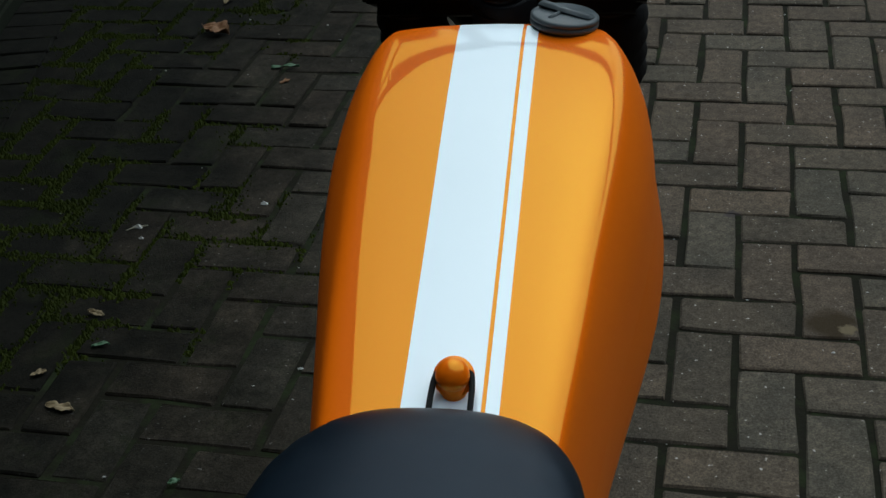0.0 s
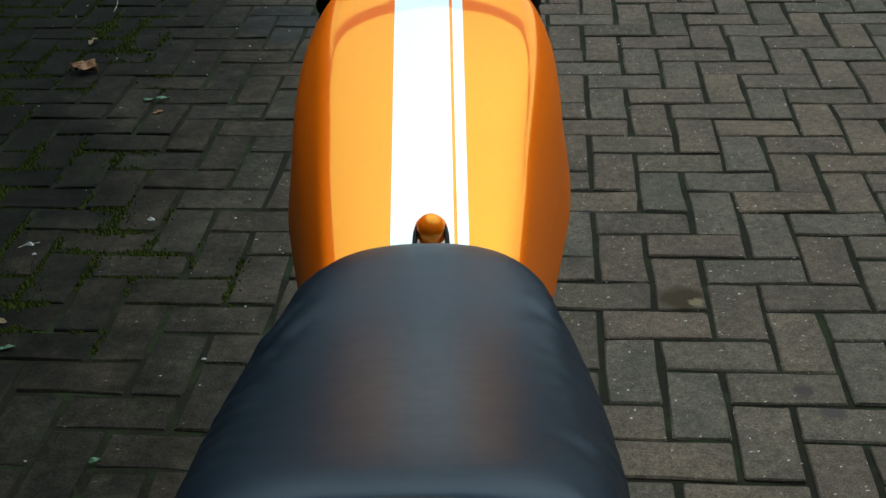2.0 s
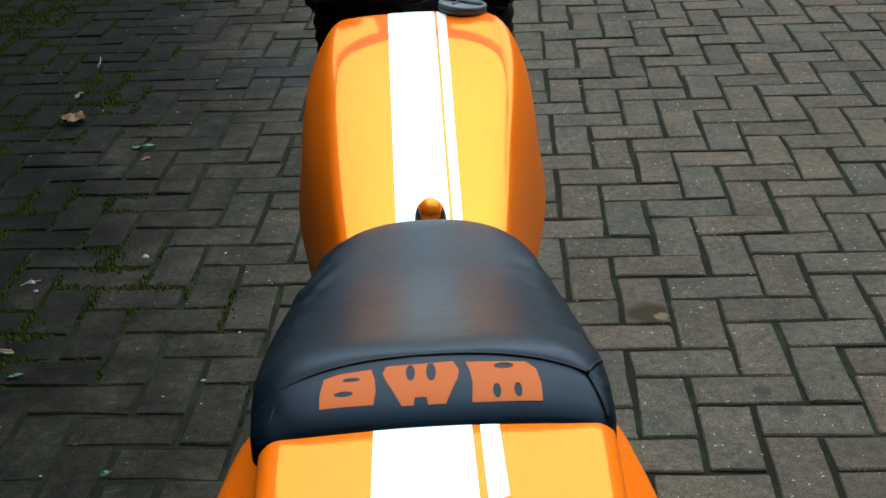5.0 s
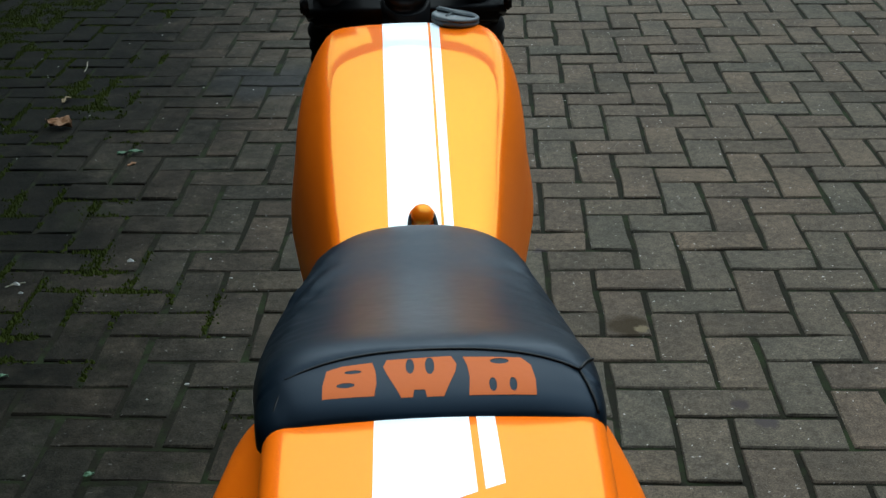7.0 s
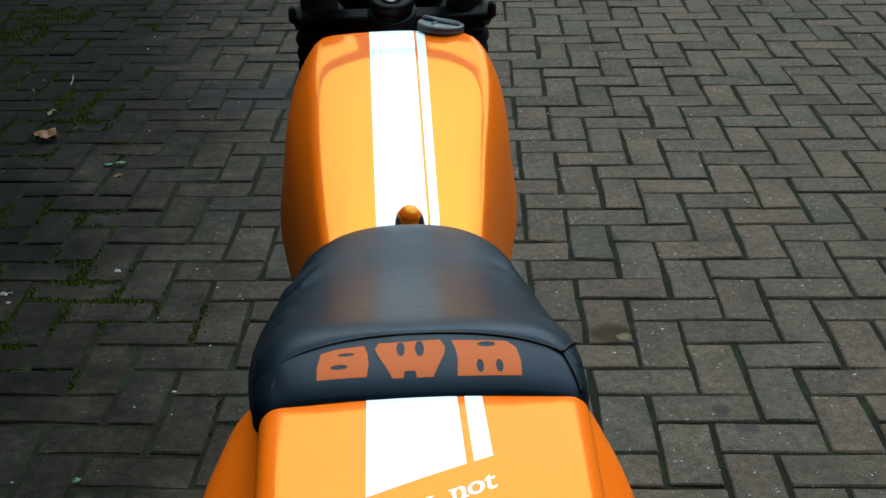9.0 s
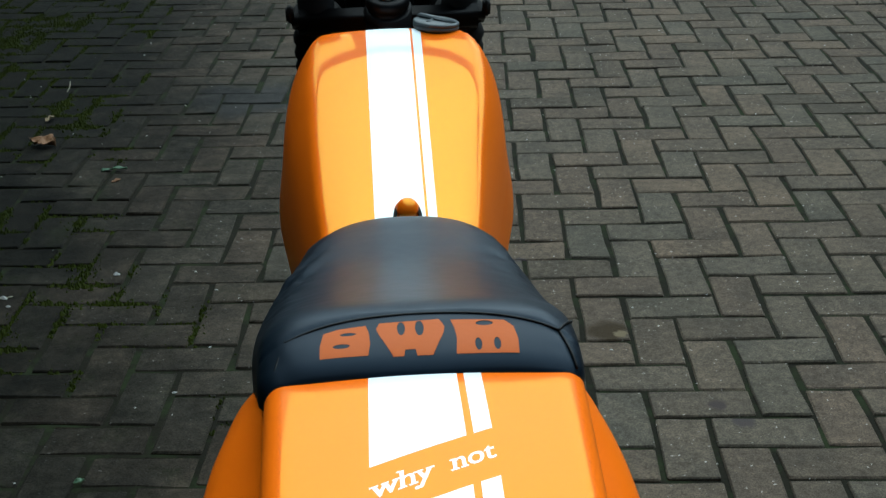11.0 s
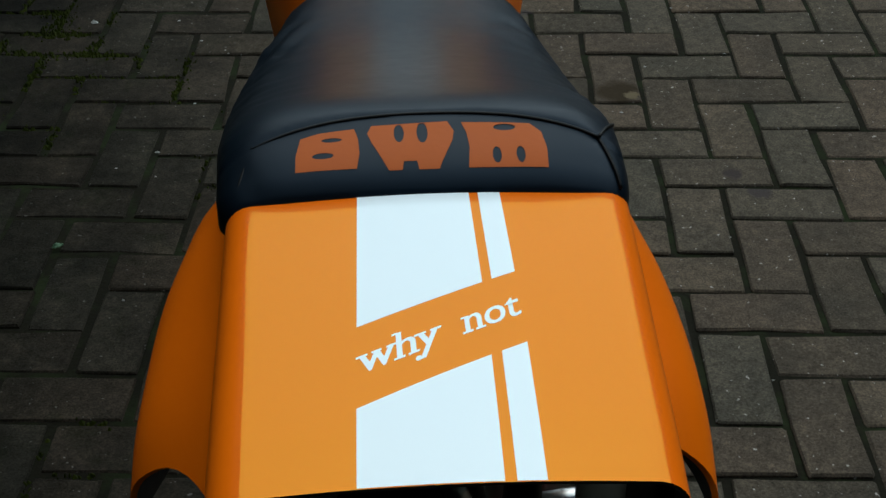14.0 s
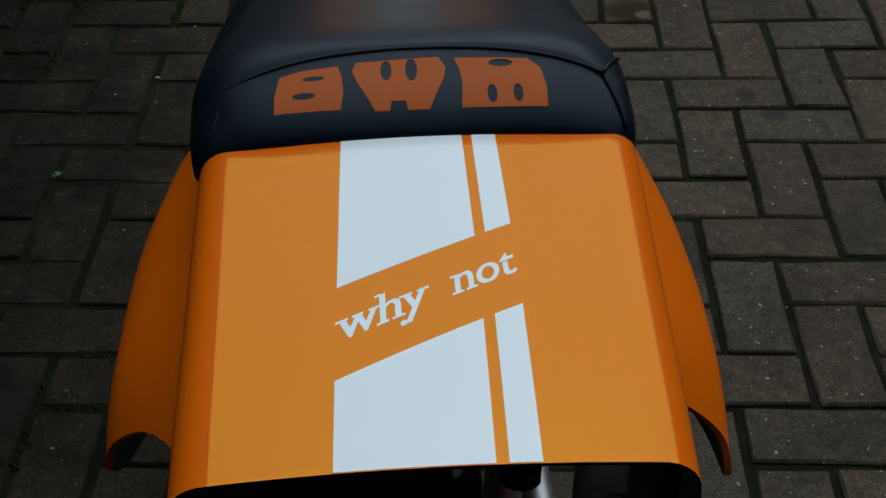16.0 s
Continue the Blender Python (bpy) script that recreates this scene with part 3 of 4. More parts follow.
# under the tail: inner mudguard, bolts, tubes, shock absorbers
rings = []
for y in span(-0.884, -0.45, 14):
    z = ease(y, [(-0.884, 0.99), (-0.8, 0.965), (-0.65, 0.92), (-0.45, 0.86)])
    rings.append([(0.053 * math.cos(a) - 0.036, y, z - 0.045 + 0.035 * math.sin(a) ** 0.6) for a in span(0, math.pi, 20)])
guard = part("inner_mudguard", loft(rings, closed=False), BLACK, bike, "black inner mudguard")
mod = guard.modifiers.new("thick", "SOLIDIFY")
mod.thickness = 0.003
for x, y, z in ((-0.047, -0.845, 0.986), (0.003, -0.845, 0.983), (-0.065, -0.878, 0.994), (-0.0605, -0.878, 0.994), (0.049, -0.878, 0.988), (0.056, -0.876, 0.99)):
    part("bolt", lathe([(0.0022, -0.03), (0.0022, 0.0), (0.006, 0.0), (0.006, 0.003), (0.004, 0.0035), (0.004, 0.008), (0.001, 0.0085)], (x, y, z - 0.006), (0, -0.6, 0.8), 10), STEEL, bike)
for side in (-1, 1):
    part("frame_tube", tube([(side * 0.045, -0.70, 0.80), (side * 0.055, -0.6, 0.80), (side * 0.06, -0.2, 0.78), (side * 0.03, 0.2, 0.84), (0, 0.31, 0.86)], 0.011), BLACK, bike)
    part("frame_tube", tube([(side * 0.055, -0.6, 0.80), (side * 0.09, -0.4, 0.5), (side * 0.1, -0.3, 0.36)], 0.011), BLACK, bike)
    part("frame_tube", tube([(side * 0.1, -0.3, 0.36), (side * 0.11, 0.05, 0.27), (side * 0.09, 0.22, 0.35), (side * 0.02, 0.31, 0.82)], 0.011), BLACK, bike)
    arm = part("swingarm_leg", tube([(side * 0.1, -0.28, 0.37), (side * 0.11, -0.5, 0.35), (side * 0.115, -0.77, 0.33)], 0.016), ALLOY, bike)
    low, high = Vector((side * 0.125, -0.68, 0.25)), Vector((side * 0.085, -0.7, 0.75))
    way = (high - low).normalized()
    shock = part("shock_absorber", lathe([(0.006, 0.0), (0.014, 0.0), (0.014, 0.2), (0.008, 0.2), (0.008, 0.4), (0.024, 0.4), (0.024, 0.47), (0.021, 0.475), (0.021, 0.5), (0.006, 0.5)], low, way, 24), ALLOY, bike, "silver shock absorber")
    across = way.orthogonal().normalized()
    coil = [low + way * (0.08 + 0.31 * q / 72) + (across * math.cos(q * math.pi / 4) + way.cross(across) * math.sin(q * math.pi / 4)) * 0.024 for q in range(73)]
    part("spring", tube(coil, 0.004, 6, 1), RED, shock, "red coil spring")
    for h, d in ((0.43, 0.008), (0.45, 0.004)):
        part("print_bar", lathe([(0.0243, 0), (0.0243, d)], low + way * h, way, 24), RED, shock)
CAN = Vector((0.0525, -0.862, 0.880))
can = part("shock_reservoir", lathe([(0.001, 0), (0.008, 0), (0.009, 0.002), (0.009, 0.104), (0.0083, 0.105), (0.0083, 0.107), (0.009, 0.108), (0.009, 0.125), (0.0075, 0.128), (0.001, 0.129)], CAN, (0, 0, 1), 28), SILVER, bike, "silver cylinder with red marking")
for h, d in ((0.066, 0.009), (0.080, 0.018)):
    part("print_bar", lathe([(0.0091, 0), (0.0091, d)], CAN + Vector((0, 0, h)), (0, 0, 1), 28), RED, can)
part("bracket_tube", tube([(0.053, -0.565, 0.79), (0.053, -0.563, 0.73), (0.048, -0.57, 0.62)], 0.013), ALLOY, bike)
part("bracket", box((0.03, 0.006, 0.07), (0.073, -0.6, 0.765), 0.002, (-20, 0, 8)), ALLOY, bike)
part("spring_clip", tube([(0.069, -0.612, 0.80), (0.071, -0.612, 0.78), (0.078, -0.612, 0.771), (0.083, -0.612, 0.762)], 0.0018, 8), STEEL, bike)
part("hose", tube([(-0.052, -0.86, 0.955), (-0.056, -0.83, 0.9), (-0.06, -0.76, 0.78), (-0.07, -0.7, 0.6)], 0.005), CAPGREY, bike)


# wheels
def wheel(y, radius, width):
    hub_z = radius
    rim_r = radius - 0.075
    body = part("wheel", lathe([(rim_r - 0.012, -width * 0.32), (rim_r + 0.004, -width * 0.36), (rim_r + 0.004, width * 0.36), (rim_r - 0.012, width * 0.32), (rim_r - 0.016, 0)], (0, y, hub_z), (1, 0, 0), 40), ALLOY, bike, "spoked alloy wheel")
    prof = [(rim_r, -width * 0.4), (rim_r + 0.03, -width * 0.5), (radius - 0.016, -width * 0.46), (radius - 0.004, -width * 0.25), (radius, 0), (radius - 0.004, width * 0.25), (radius - 0.016, width * 0.46), (rim_r + 0.03, width * 0.5), (rim_r, width * 0.4)]
    part("tyre", lathe(prof, (0, y, hub_z), (1, 0, 0), 56), RUBBER, body, "black knobbly tyre")
    part("hub", lathe([(0.012, -0.07), (0.05, -0.06), (0.06, -0.045), (0.045, -0.03), (0.045, 0.03), (0.06, 0.045), (0.05, 0.06), (0.012, 0.07)], (0, y, hub_z), (1, 0, 0), 28), ALLOY, body)
    for k in range(28):
        a = 2 * math.pi * k / 28
        b = a + (0.35 if k % 2 else -0.35)
        s = 0.045 if k % 4 < 2 else -0.045
        part("spoke", tube([(s, y + 0.05 * math.cos(b), hub_z + 0.05 * math.sin(b)), (0, y + rim_r * math.cos(a), hub_z + rim_r * math.sin(a))], 0.0016, 5), STEEL, body)


wheel(-0.77, 0.325, 0.12)
wheel(0.63, 0.345, 0.085)

# engine
engine = part("engine", box((0.2, 0.3, 0.2), (0, 0.0, 0.4), 0.03), ALLOY, bike, "cast alloy engine block")
for k in range(9):
    part("cooling_fin", box((0.15 - 0.004 * abs(k - 4), 0.14, 0.006), (0, 0.1, 0.52 + 0.018 * k), 0.002), ALLOY, engine)
part("cylinder", lathe([(0.05, 0), (0.05, 0.18), (0.03, 0.2)], (0, 0.1, 0.49)), ALLOY, engine)
for side in (-1, 1):
    part("footpeg", tube([(side * 0.11, -0.25, 0.34), (side * 0.2, -0.25, 0.345)], 0.011), STEEL, bike)
    part("stand_leg", tube([(side * 0.09, -0.28, 0.33), (side * 0.13, -0.31, 0.17), (side * 0.16, -0.32, 0.012)], 0.011), BLACK, bike)

# front end: fork, clamps, stem, straps, cables
for side in (-1, 1):
    leg = part("fork_leg", tube([(side * 0.093, 0.63, 0.345), (side * 0.093, 0.316, 1.03)], 0.024, 24), BLACK, bike, "black fork leg")
    way = Vector((0, -0.355, 0.775)).normalized()
    base = Vector((side * 0.093, 0.63, 0.345)) + way * 0.66
    part("strap_band", lathe([(0.021, 0.0), (0.030, 0.0), (0.0325, 0.003), (0.0325, 0.006), (0.030, 0.0085), (0.0325, 0.011), (0.0325, 0.014), (0.030, 0.017), (0.021, 0.017)], base, way, 24), RUBBER, leg)
    part("buckle", box((0.010, 0.016, 0.022), (side * 0.126, 0.318, 0.965), 0.003, (25, 0, 0)), RUBBER, leg)
    part("gaiter", lathe([(0.021, -0.12)] + [(0.03 + 0.004 * (k % 2), -0.11 + 0.012 * k) for k in range(9)] + [(0.021, -0.005)], base, way, 24), RUBBER, leg)
part("triple_clamp", box((0.25, 0.06, 0.028), (0, 0.335, 0.948), 0.01, (-25, 0, 0)), BLACK, bike, "black fork clamp")
part("triple_clamp", box((0.25, 0.06, 0.03), (0, 0.4, 0.81), 0.01, (-25, 0, 0)), BLACK, bike)
for side in (-1, 1):
    part("riser", tube([(side * 0.045, 0.345, 0.96), (side * 0.045, 0.42, 1.178)], 0.011), BLACK, bike)
part("head_tube", lathe([(0.03, 0), (0.03, 0.2), (0.025, 0.2)], (0, 0.39, 0.79), (0, -0.42, 0.91)), BLACK, bike)
stem = part("stem_collar", lathe([(0.001, -0.03), (0.031, -0.03), (0.031, -0.018), (0.026, -0.016), (0.026, -0.01), (0.028, -0.008), (0.028, 0.002), (0.024, 0.005), (0.001, 0.005)], (-0.001, 0.305, 0.985), (0, -0.3, 0.95)), BLACK, bike, "black collar on the steering stem")
part("stem_nut", lathe([(0.001, 0), (0.015, 0), (0.015, 0.004), (0.0125, 0.0055), (0.012, 0.003), (0.006, 0.003), (0.006, 0.007), (0.001, 0.007)], (-0.001, 0.300, 0.992), (0, -0.55, 0.83), 32), STEEL, stem, "bright steel stem nut")
part("reflector", lathe([(0.001, 0), (0.015, 0), (0.017, 0.003), (0.015, 0.006), (0.001, 0.008)], (0.112, 0.295, 0.868), (1, -0.3, 0.4), 24), WHITE, bike, "round white reflector")
part("headlight", lathe([(0.001, 0), (0.06, 0.01), (0.085, 0.05), (0.09, 0.11), (0.085, 0.115), (0.001, 0.115)], (0, 0.37, 0.95), (0, 1, 0.0)), BLACK, bike, "black headlight shell")
part("handlebar", tube([(-0.36, 0.25, 1.24), (-0.2, 0.37, 1.22), (-0.1, 0.415, 1.185), (0, 0.43, 1.18), (0.1, 0.415, 1.185), (0.2, 0.37, 1.22), (0.36, 0.25, 1.24)], 0.008), BLACK, bike, "black handlebar")
for side in (-1, 1):
    cord = []
    for k in range(220):
        x, turn = side * (0.03 + 0.0007 * k), k * math.pi / 5
        cord.append((x, 0.43 - 1.5 * x * x + 0.012 * math.cos(turn), 1.181 + 0.5 * x * x + 0.012 * math.sin(turn)))
    part("coiled_cord", tube(cord, 0.0024, 6, 1), RUBBER, bike, "black coiled cord round the handlebar")
for side in (-1, 1):
    part("grip", tube([(side * 0.26, 0.325, 1.228), (side * 0.37, 0.243, 1.241)], 0.016), RUBBER, bike)
part("control_cable", tube([(-0.25, 0.345, 1.23), (-0.18, 0.42, 1.18), (-0.12, 0.42, 1.0), (-0.1, 0.36, 0.8)], 0.0035), RUBBER, bike)
part("control_cable", tube([(0.25, 0.345, 1.23), (0.18, 0.42, 1.18), (0.13, 0.42, 1.0), (0.1, 0.36, 0.8)], 0.0035), RUBBER, bike)

# ---- boundaries ----
KERB = speckled(material("damp_concrete", (0.016, 0.018, 0.012), 0.95, spec=0.06), (0.018, 0.020, 0.013), (0.008, 0.010, 0.006), 60, 0.8, 0.5, (0.9, 1.0))
lean = math.degrees(math.atan(SLANT))


def along_border(offset, along, z=0.0):
    """A pose beside the border line: offset to the east of it, along it from its start."""
    c, q = math.cos(radians(lean)), math.sin(radians(lean))
    return pose(border_x(0) + offset * c - along * q, offset * q + along * c, z, 0, 0, lean)


kerb = tagged(new("kerb", mesh_of(box((0.1, 14, 0.16), (0, 0, 0), 0.014), "kerb", KERB, False)), "dark weathered concrete edging kerb with algae", "kerb", kind="structure")
kerb.matrix_world = along_border(-0.23, 2.5, -0.03)
# wall added to close the yard; its height cuts the sky over the ground
west = tagged(new("wall_west", mesh_of(box((0.25, 20, 3.3), (0, 0, 1.65), 0.01), "wall_west", KERB, False)), "plain dark grey rendered wall, added to close the yard and block sky", "wall", kind="structure")
west.matrix_world = along_border(-0.5, 4.4)
# unseen overhang, added to keep sky light off the ground along the west edge
eaves = tagged(new("eaves", mesh_of(box((0.75, 20, 0.12), (0, 0, 0), 0.01), "eaves", RENDERED, False)), "plain dark overhang, added unseen over the west wall to shade the ground", "eaves", kind="structure")
eaves.matrix_world = along_border(-0.225, 4.4, 3.36)
# unseen plain walls, added to close the yard and darken low reflections
for name, size, at in (("wall_east", (0.25, 18, 4.2), (5.5, 2.9, 2.1)), ("wall_north", (12, 0.25, 2.2), (0.4, 12.0, 1.1)), ("wall_south", (10, 0.25, 5.2), (1.4, -5.2, 2.6))):
    tagged(new(name, mesh_of(box(size, at, 0.01), name, RENDERED, False)), "plain dark grey rendered wall, added to close the yard and block sky", "wall", kind="structure")

# fallen leaves and litter
LEAF_BROWN = speckled(material("dry_leaf", (0.2, 0.09, 0.03), 0.8), (0.23, 0.11, 0.04), (0.09, 0.04, 0.015), 120, 0.7, 0.4, (0.7, 0.9))
LEAF_GREEN = speckled(material("green_leaf", (0.06, 0.13, 0.06), 0.6), (0.07, 0.16, 0.08), (0.03, 0.07, 0.03), 120, 0.7, 0.3, (0.5, 0.7))
LEAF_PALE = speckled(material("pale_leaf", (0.25, 0.19, 0.1), 0.8), (0.28, 0.21, 0.11), (0.12, 0.09, 0.05), 120, 0.7, 0.3, (0.7, 0.9))


def leaf(at, length, width, turn, curl, mat, label):
    """A crumpled blade with a raised midrib side, a ragged rim and a short stalk; it rests on its lowest point."""
    rings = []
    for s in span(0, 1, 18):
        half_w = width / 2 * math.sin(math.pi * min(max(s, 0.02), 0.98)) ** 0.7 * (1 + 0.25 * math.sin(11 * s) + 0.15 * math.sin(29 * s))
        ring = []
        for q in span(-1, 1, 12):
            crumple = noise.noise(Vector((at[0] * 40 + s * 3.2, at[1] * 40 + q * 1.6, 0.7))) + 0.5 * noise.noise(Vector((s * 7, q * 4 + at[0] * 30, 3.1)))
            ring.append((length * (s - 0.5), half_w * q, curl * (0.7 * q * q + 0.9 * crumple + 0.35 * math.sin(3 * s))))
        rings.append(ring)
    low = min(p[2] for ring in rings for p in ring)
    rings = [[(x, y, z - low) for x, y, z in ring] for ring in rings]
    me = mesh_of(loft(rings, closed=False), "leaf", mat)
    ob = new("leaf", me)
    ob.matrix_world = pose(*at, 0.0005, 0, 0, turn)
    mod = ob.modifiers.new("thick", "SOLIDIFY")
    mod.thickness = 0.0008
    return tagged(ob, label, "leaf", "fallen leaves")


leaf((-1.570, 1.315), 0.085, 0.060, -12, 0.016, LEAF_BROWN, "curled dry brown leaf lying on mossy paving")
leaf((-1.294, 1.089), 0.075, 0.018, 12, 0.005, LEAF_GREEN, "narrow green leaf lying on the paving")
leaf((-1.243, -0.366), 0.06, 0.022, -10, 0.006, LEAF_PALE, "small pale dry leaf on the paving")

for x, y, length, width, turn, curl, mat, label in (
    (-1.252, -0.179, 0.034, 0.014, 20, 0.004, LEAF_GREEN, "small faded green leaf scrap on the paving"),
    (-1.304, -0.083, 0.040, 0.014, -15, 0.005, LEAF_PALE, "pale torn leaf scrap among moss"),
    (-1.328, -0.277, 0.030, 0.016, 40, 0.004, LEAF_PALE, "pale torn leaf scrap among moss"),
    (-1.62, 1.56, 0.045, 0.02, 70, 0.008, LEAF_PALE, "pale dry leaf curled on mossy paving"),
    (-0.972, -0.521, 0.020, 0.012, 30, 0.004, LEAF_GREEN, "tiny green weed leaf in a joint"),
    # small dark spot, drawn with the same blade shape
    (-1.267, 0.999, 0.030, 0.016, 50, 0.004, LEAF_BROWN, "small dark brown scrap on the paving")):
    leaf((x, y), length, width, turn, curl, mat, label)
STRAW = speckled(material("dry_straw", (0.4, 0.38, 0.28), 0.8), (0.42, 0.40, 0.30), (0.2, 0.18, 0.12), 150, 0.6, 0.2, (0.7, 0.9))
for points in (((-1.645, 1.86), (-1.652, 1.92), (-1.667, 1.978)), ((-1.375, 0.225), (-1.36, 0.24), (-1.335, 0.25))):
    tagged(new("straw", mesh_of(tube([(x, y, 0.004) for x, y in points], 0.0011, 6, 4), "straw", STRAW)), "thin pale dry straw lying on the paving", "straw", "scattered straws")

# moss and grass in the joints of the shaded side, and pale grit
verts, faces = [], []
grow = random.Random(21)
for _ in range(150000):
    y = grow.uniform(-1.2, 4.5)
    x = border_x(y) + grow.uniform(-0.02, 1.15)
    patch_here = noise.noise(Vector((x * 2.3, y * 1.6, 0.4)))
    thick = 1.1 * patch_here + 1.3 * noise.noise(Vector((x * 7, y * 6, 2.4))) + (0.58 - (x - border_x(y))) * 1.9
    if grow.random() > thick:
        continue
    i, j = math.floor(x / PITCH), math.floor(y / PITCH)
    k = (i + j + 2) % 4
    # snap to the nearest joint of the brick that covers this cell
    left, right = (i if k in (0, 2, 3) else i - 1), (i + 1 if k in (1, 2, 3) else i + 2)
    low, high = (j if k in (0, 1, 2) else j - 1), (j + 1 if k in (0, 1, 3) else j + 2)
    edges = [(abs(x - left * PITCH), 0, left), (abs(x - right * PITCH), 0, right), (abs(y - low * PITCH), 1, low), (abs(y - high * PITCH), 1, high)]
    gap, axis, line = min(edges)
    lush = max(0, min(1, thick))
    spread = grow.gauss(0, 0.0055 + 0.014 * lush * max(0, patch_here + 0.4))
    if axis == 0:
        x = line * PITCH + spread
    else:
        y = line * PITCH + spread
    x += 0.012 * x
    size = grow.uniform(0.002, 0.0075) * (1 + 0.6 * lush)
    b, a0, tall = len(verts), grow.uniform(0, 6), grow.uniform(-0.002, 0.0035 + 0.004 * lush)
    verts += [(x + size * grow.uniform(0.5, 1.3) * math.cos(a0 + k * 1.2566), y + size * grow.uniform(0.5, 1.3) * math.sin(a0 + k * 1.2566), -0.0055) for k in range(5)] + [(x + grow.gauss(0, 0.001), y + grow.gauss(0, 0.001), tall)]
    faces += [(b + k, b + (k + 1) % 5, b + 5) for k in range(5)]
me = bpy.data.meshes.new("moss")
me.from_pydata(verts, [], faces)
me.materials.append(MOSS)
tagged(new("moss", me), "green moss and short weeds growing in the joints", "moss", kind="stuff")
GRIT = speckled(material("pale_grit", (0.45, 0.45, 0.43), 0.9), (0.5, 0.5, 0.48), (0.3, 0.3, 0.28), 90, 0.6, 0.3, (0.8, 0.95))
verts, faces = [], []
spots = [(-1.356, 0.244, 0.014), (-1.33, 0.20, 0.009), (-1.116, 0.37, 0.012), (-0.859, -0.202, 0.005)] + [(grow.uniform(-1.9, 1.6), grow.uniform(-1.2, 3), grow.uniform(0.0012, 0.0035)) for _ in range(260)]
for x, y, r in spots:
    b, a0 = len(verts), grow.uniform(0, 6)
    ring = [(x + r * grow.uniform(0.6, 1.6) * math.cos(a0 + k), y + r * grow.uniform(0.3, 0.8) * math.sin(a0 + k), 0.001) for k in span(0, 5.2, 5)]
    verts += ring + [(x, y, 0.001 + r * 0.6)]
    faces += [(b + k, b + (k + 1) % 6, b + 6) for k in range(6)]
me = bpy.data.meshes.new("grit")
me.from_pydata(verts, [], faces)
me.materials.append(GRIT)
tagged(new("grit", me), "pale grit and flecks scattered on the paving", "grit", kind="stuff")

# ---- paving bricks in herringbone bond ----
rng = random.Random(7)


def brick_mesh(length, width, name, mat, seed):
    """A worn block: rounded uneven corners, a chamfered rim, an open underside."""
    r = random.Random(seed)
    a, b, c = length / 2, width / 2, 0.003
    outline = [(a, b - c), (a - c, b), (0, b), (c - a, b), (-a, b - c), (-a, c - b), (c - a, -b), (0, -b), (a - c, -b), (a, c - b)]
    if width > length:
        outline = [(a, b - c), (a - c, b), (c - a, b), (-a, b - c), (-a, 0), (-a, c - b), (c - a, -b), (a - c, -b), (a, c - b), (a, 0)]
    outline = [(x + r.gauss(0, 0.0017), y + r.gauss(0, 0.0017)) for x, y in outline]
    n = len(outline)
    chamfer = [r.uniform(0.002, 0.0045) for _ in outline]
    top = [(x - math.copysign(min(k, abs(x)), x) * (abs(x) > 0.02), y - math.copysign(min(k, abs(y)), y) * (abs(y) > 0.02), 0.025 + r.gauss(0, 0.0004)) for (x, y), k in zip(outline, chamfer)]
    rim = [(x, y, 0.0222 - r.uniform(0, 0.0014)) for x, y in outline]
    foot = [(x, y, -0.012) for x, y in outline]
    me = bpy.data.meshes.new(name)
    me.from_pydata(top + rim + foot, [], [tuple(range(n))] + [(k + (i + 1) % n, k + i, k + n + i, k + n + (i + 1) % n) for k in (0, n) for i in range(n)])
    me.validate()
    if me.polygons[0].normal.z < 0:
        me.flip_normals()
    me.materials.append(mat)
    return me


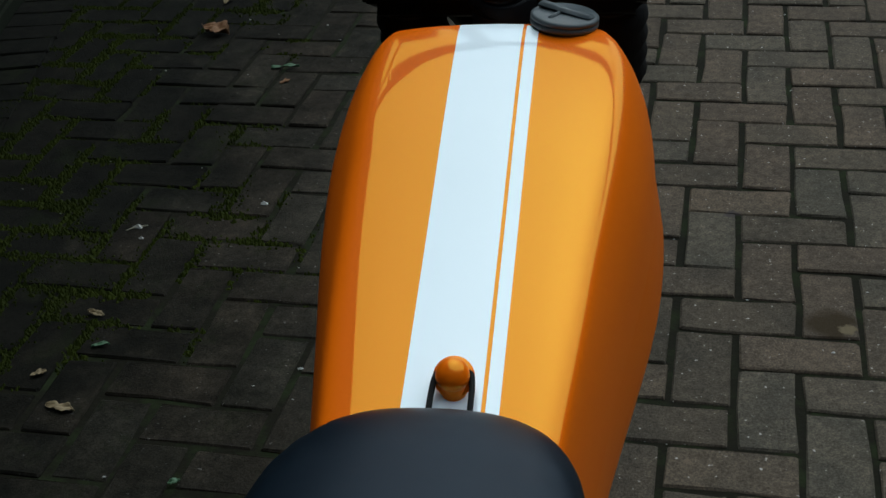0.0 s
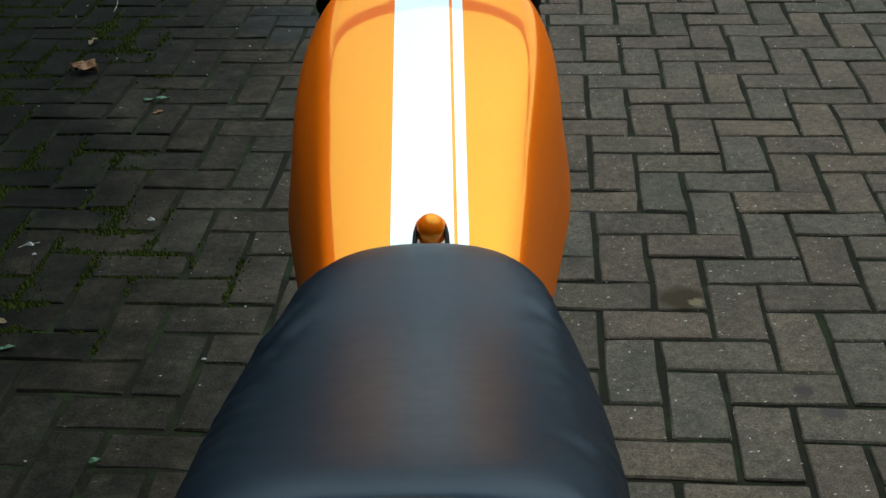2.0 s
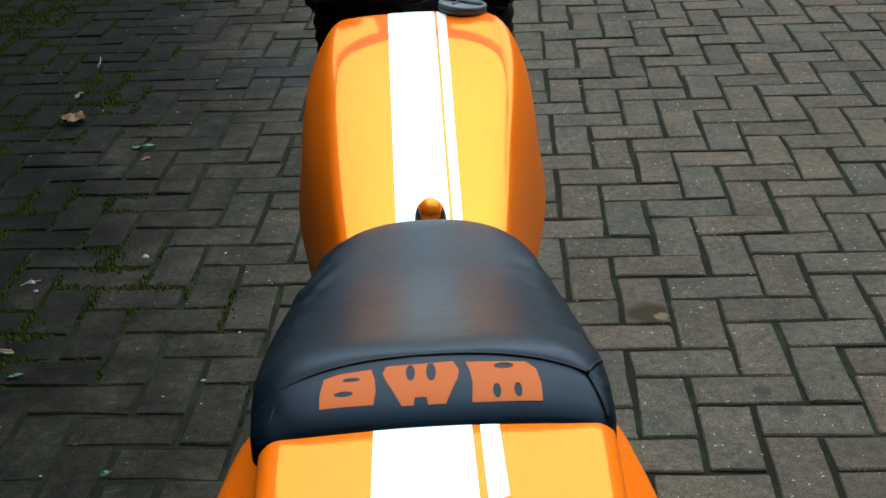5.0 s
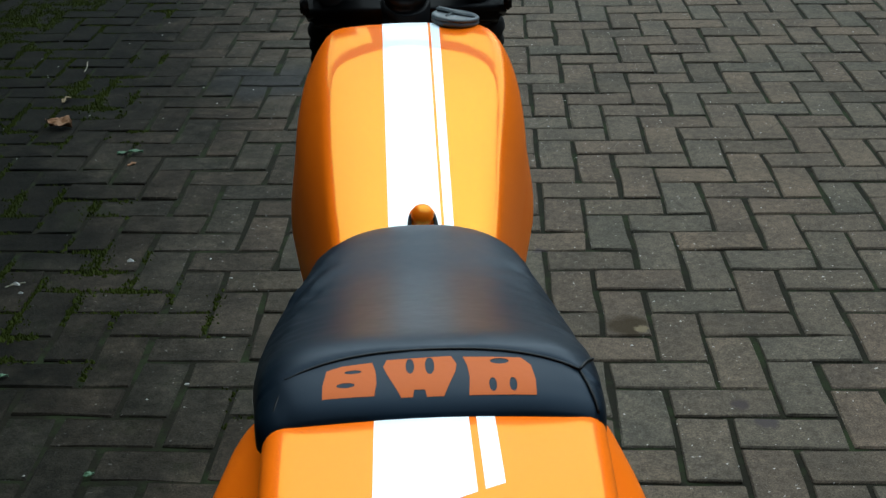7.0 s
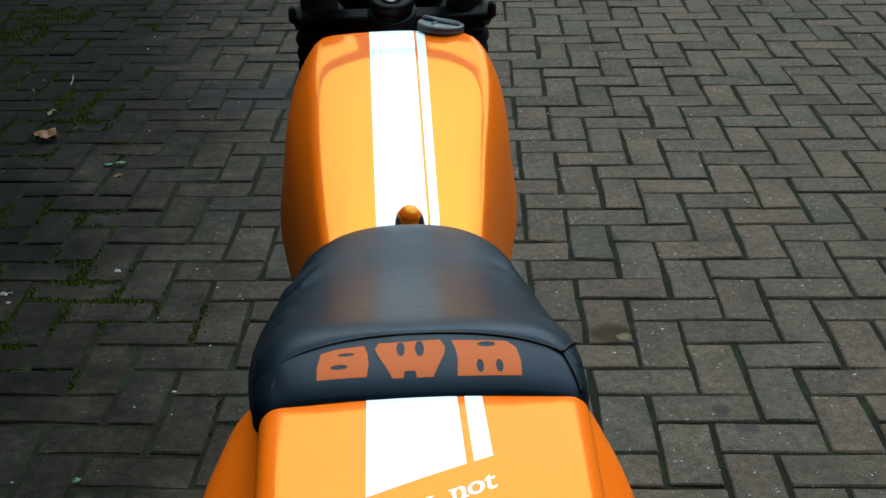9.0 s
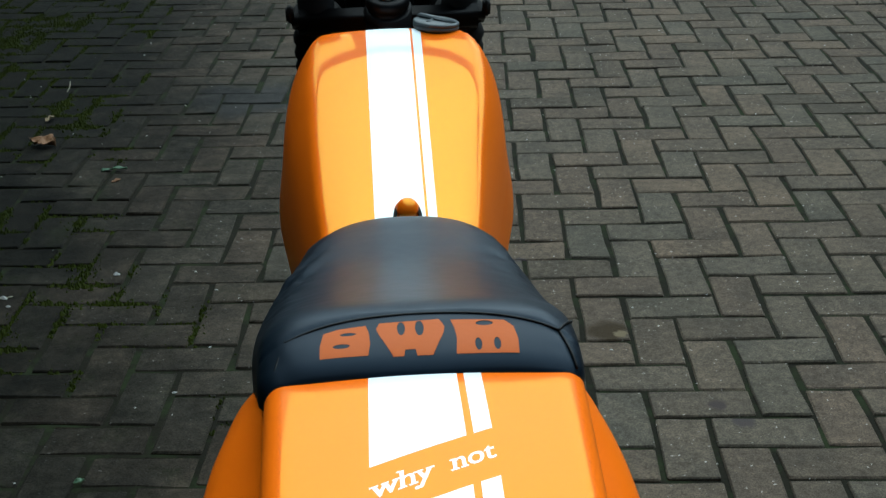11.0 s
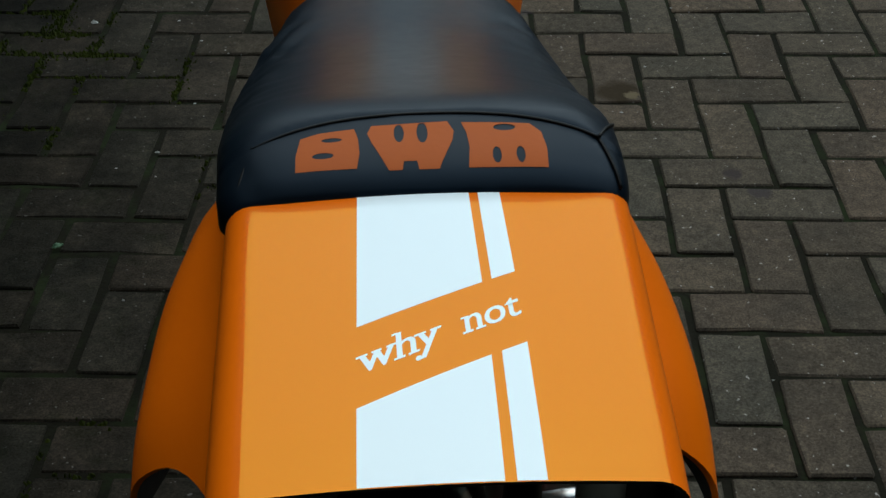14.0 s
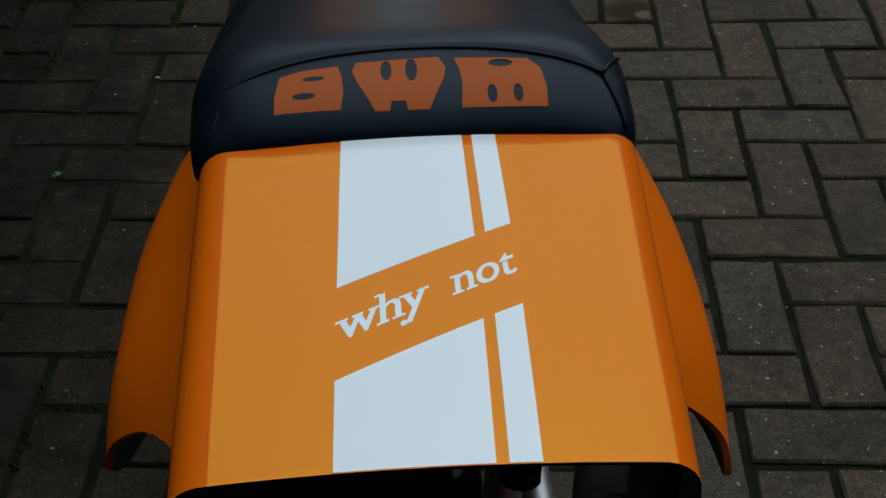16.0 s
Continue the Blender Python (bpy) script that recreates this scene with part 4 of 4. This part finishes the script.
LONG = [brick_mesh(2 * PITCH - GAP_X, PITCH - GAP_Y, "brick", BRICK, s) for s in range(8)]
TALL = [brick_mesh(PITCH - GAP_X, 2 * PITCH - GAP_Y, "brick", BRICK, s + 9) for s in range(8)]
near, verts, faces = 0, [], []
for j in range(-50, 111):
    for i in range(-44, 50):
        k = (i + j + 2) % 4
        if k not in (0, 2):
            continue
        x, y = (i + 1) * PITCH if k == 0 else (i + 0.5) * PITCH, (j + 0.5) * PITCH if k == 0 else (j + 1) * PITCH
        if x < border_x(y) - 0.06:
            continue
        x, y, z = x + rng.uniform(-0.002, 0.002), y + rng.uniform(-0.002, 0.002), -0.025 + rng.uniform(-0.0022, 0.0022)
        loose = 1.0 if x > -0.8 else 1.5
        x, y, z = x + (loose - 1) * rng.gauss(0, 0.0025), y + (loose - 1) * rng.gauss(0, 0.0025), z - (loose - 1) * abs(rng.gauss(0, 0.0018))
        turn = [loose * rng.uniform(-0.6, 0.6), loose * rng.uniform(-0.6, 0.6), loose * rng.uniform(-0.8, 0.8)]
        x += 0.012 * min(0, x)
        me = (LONG if k == 0 else TALL)[rng.randrange(8)]
        m = pose(x, y, z, *turn)
        if -1.25 < x < 1.15 and -1.15 < y < 1.35 and near < 260:
            ob = new("brick", me)
            ob.parent = ground
            ob.matrix_local = m
            near += 1
        else:
            base = len(verts)
            verts += [m @ v.co for v in me.vertices]
            faces += [[base + v for v in p.vertices] for p in me.polygons]
# border course, set crosswise along the slanted edge
BORDER = [brick_mesh(0.178, PITCH - GAP_Y, "brick", BRICK, s + 30) for s in range(5)]
for n in range(-28, 60):
    m = along_border(-0.088 + rng.gauss(0, 0.002), (n + 0.5) * PITCH + rng.gauss(0, 0.001), -0.0205 + rng.uniform(-0.002, 0.002)) @ pose(0, 0, 0, rng.uniform(-0.8, 0.8), rng.uniform(-0.8, 0.8), rng.uniform(-0.8, 0.8))
    me = BORDER[rng.randrange(5)]
    if 0 <= n < 28:
        ob = new("brick", me)
        ob.parent = ground
        ob.matrix_local = m
    else:
        base = len(verts)
        verts += [m @ v.co for v in me.vertices]
        faces += [[base + v for v in p.vertices] for p in me.polygons]
me = bpy.data.meshes.new("bricks")
me.from_pydata(verts, [], faces)
me.materials.append(BRICK_FAR)
far = new("bricks", me)
far.parent = ground
tagged(far, kind="stuff")
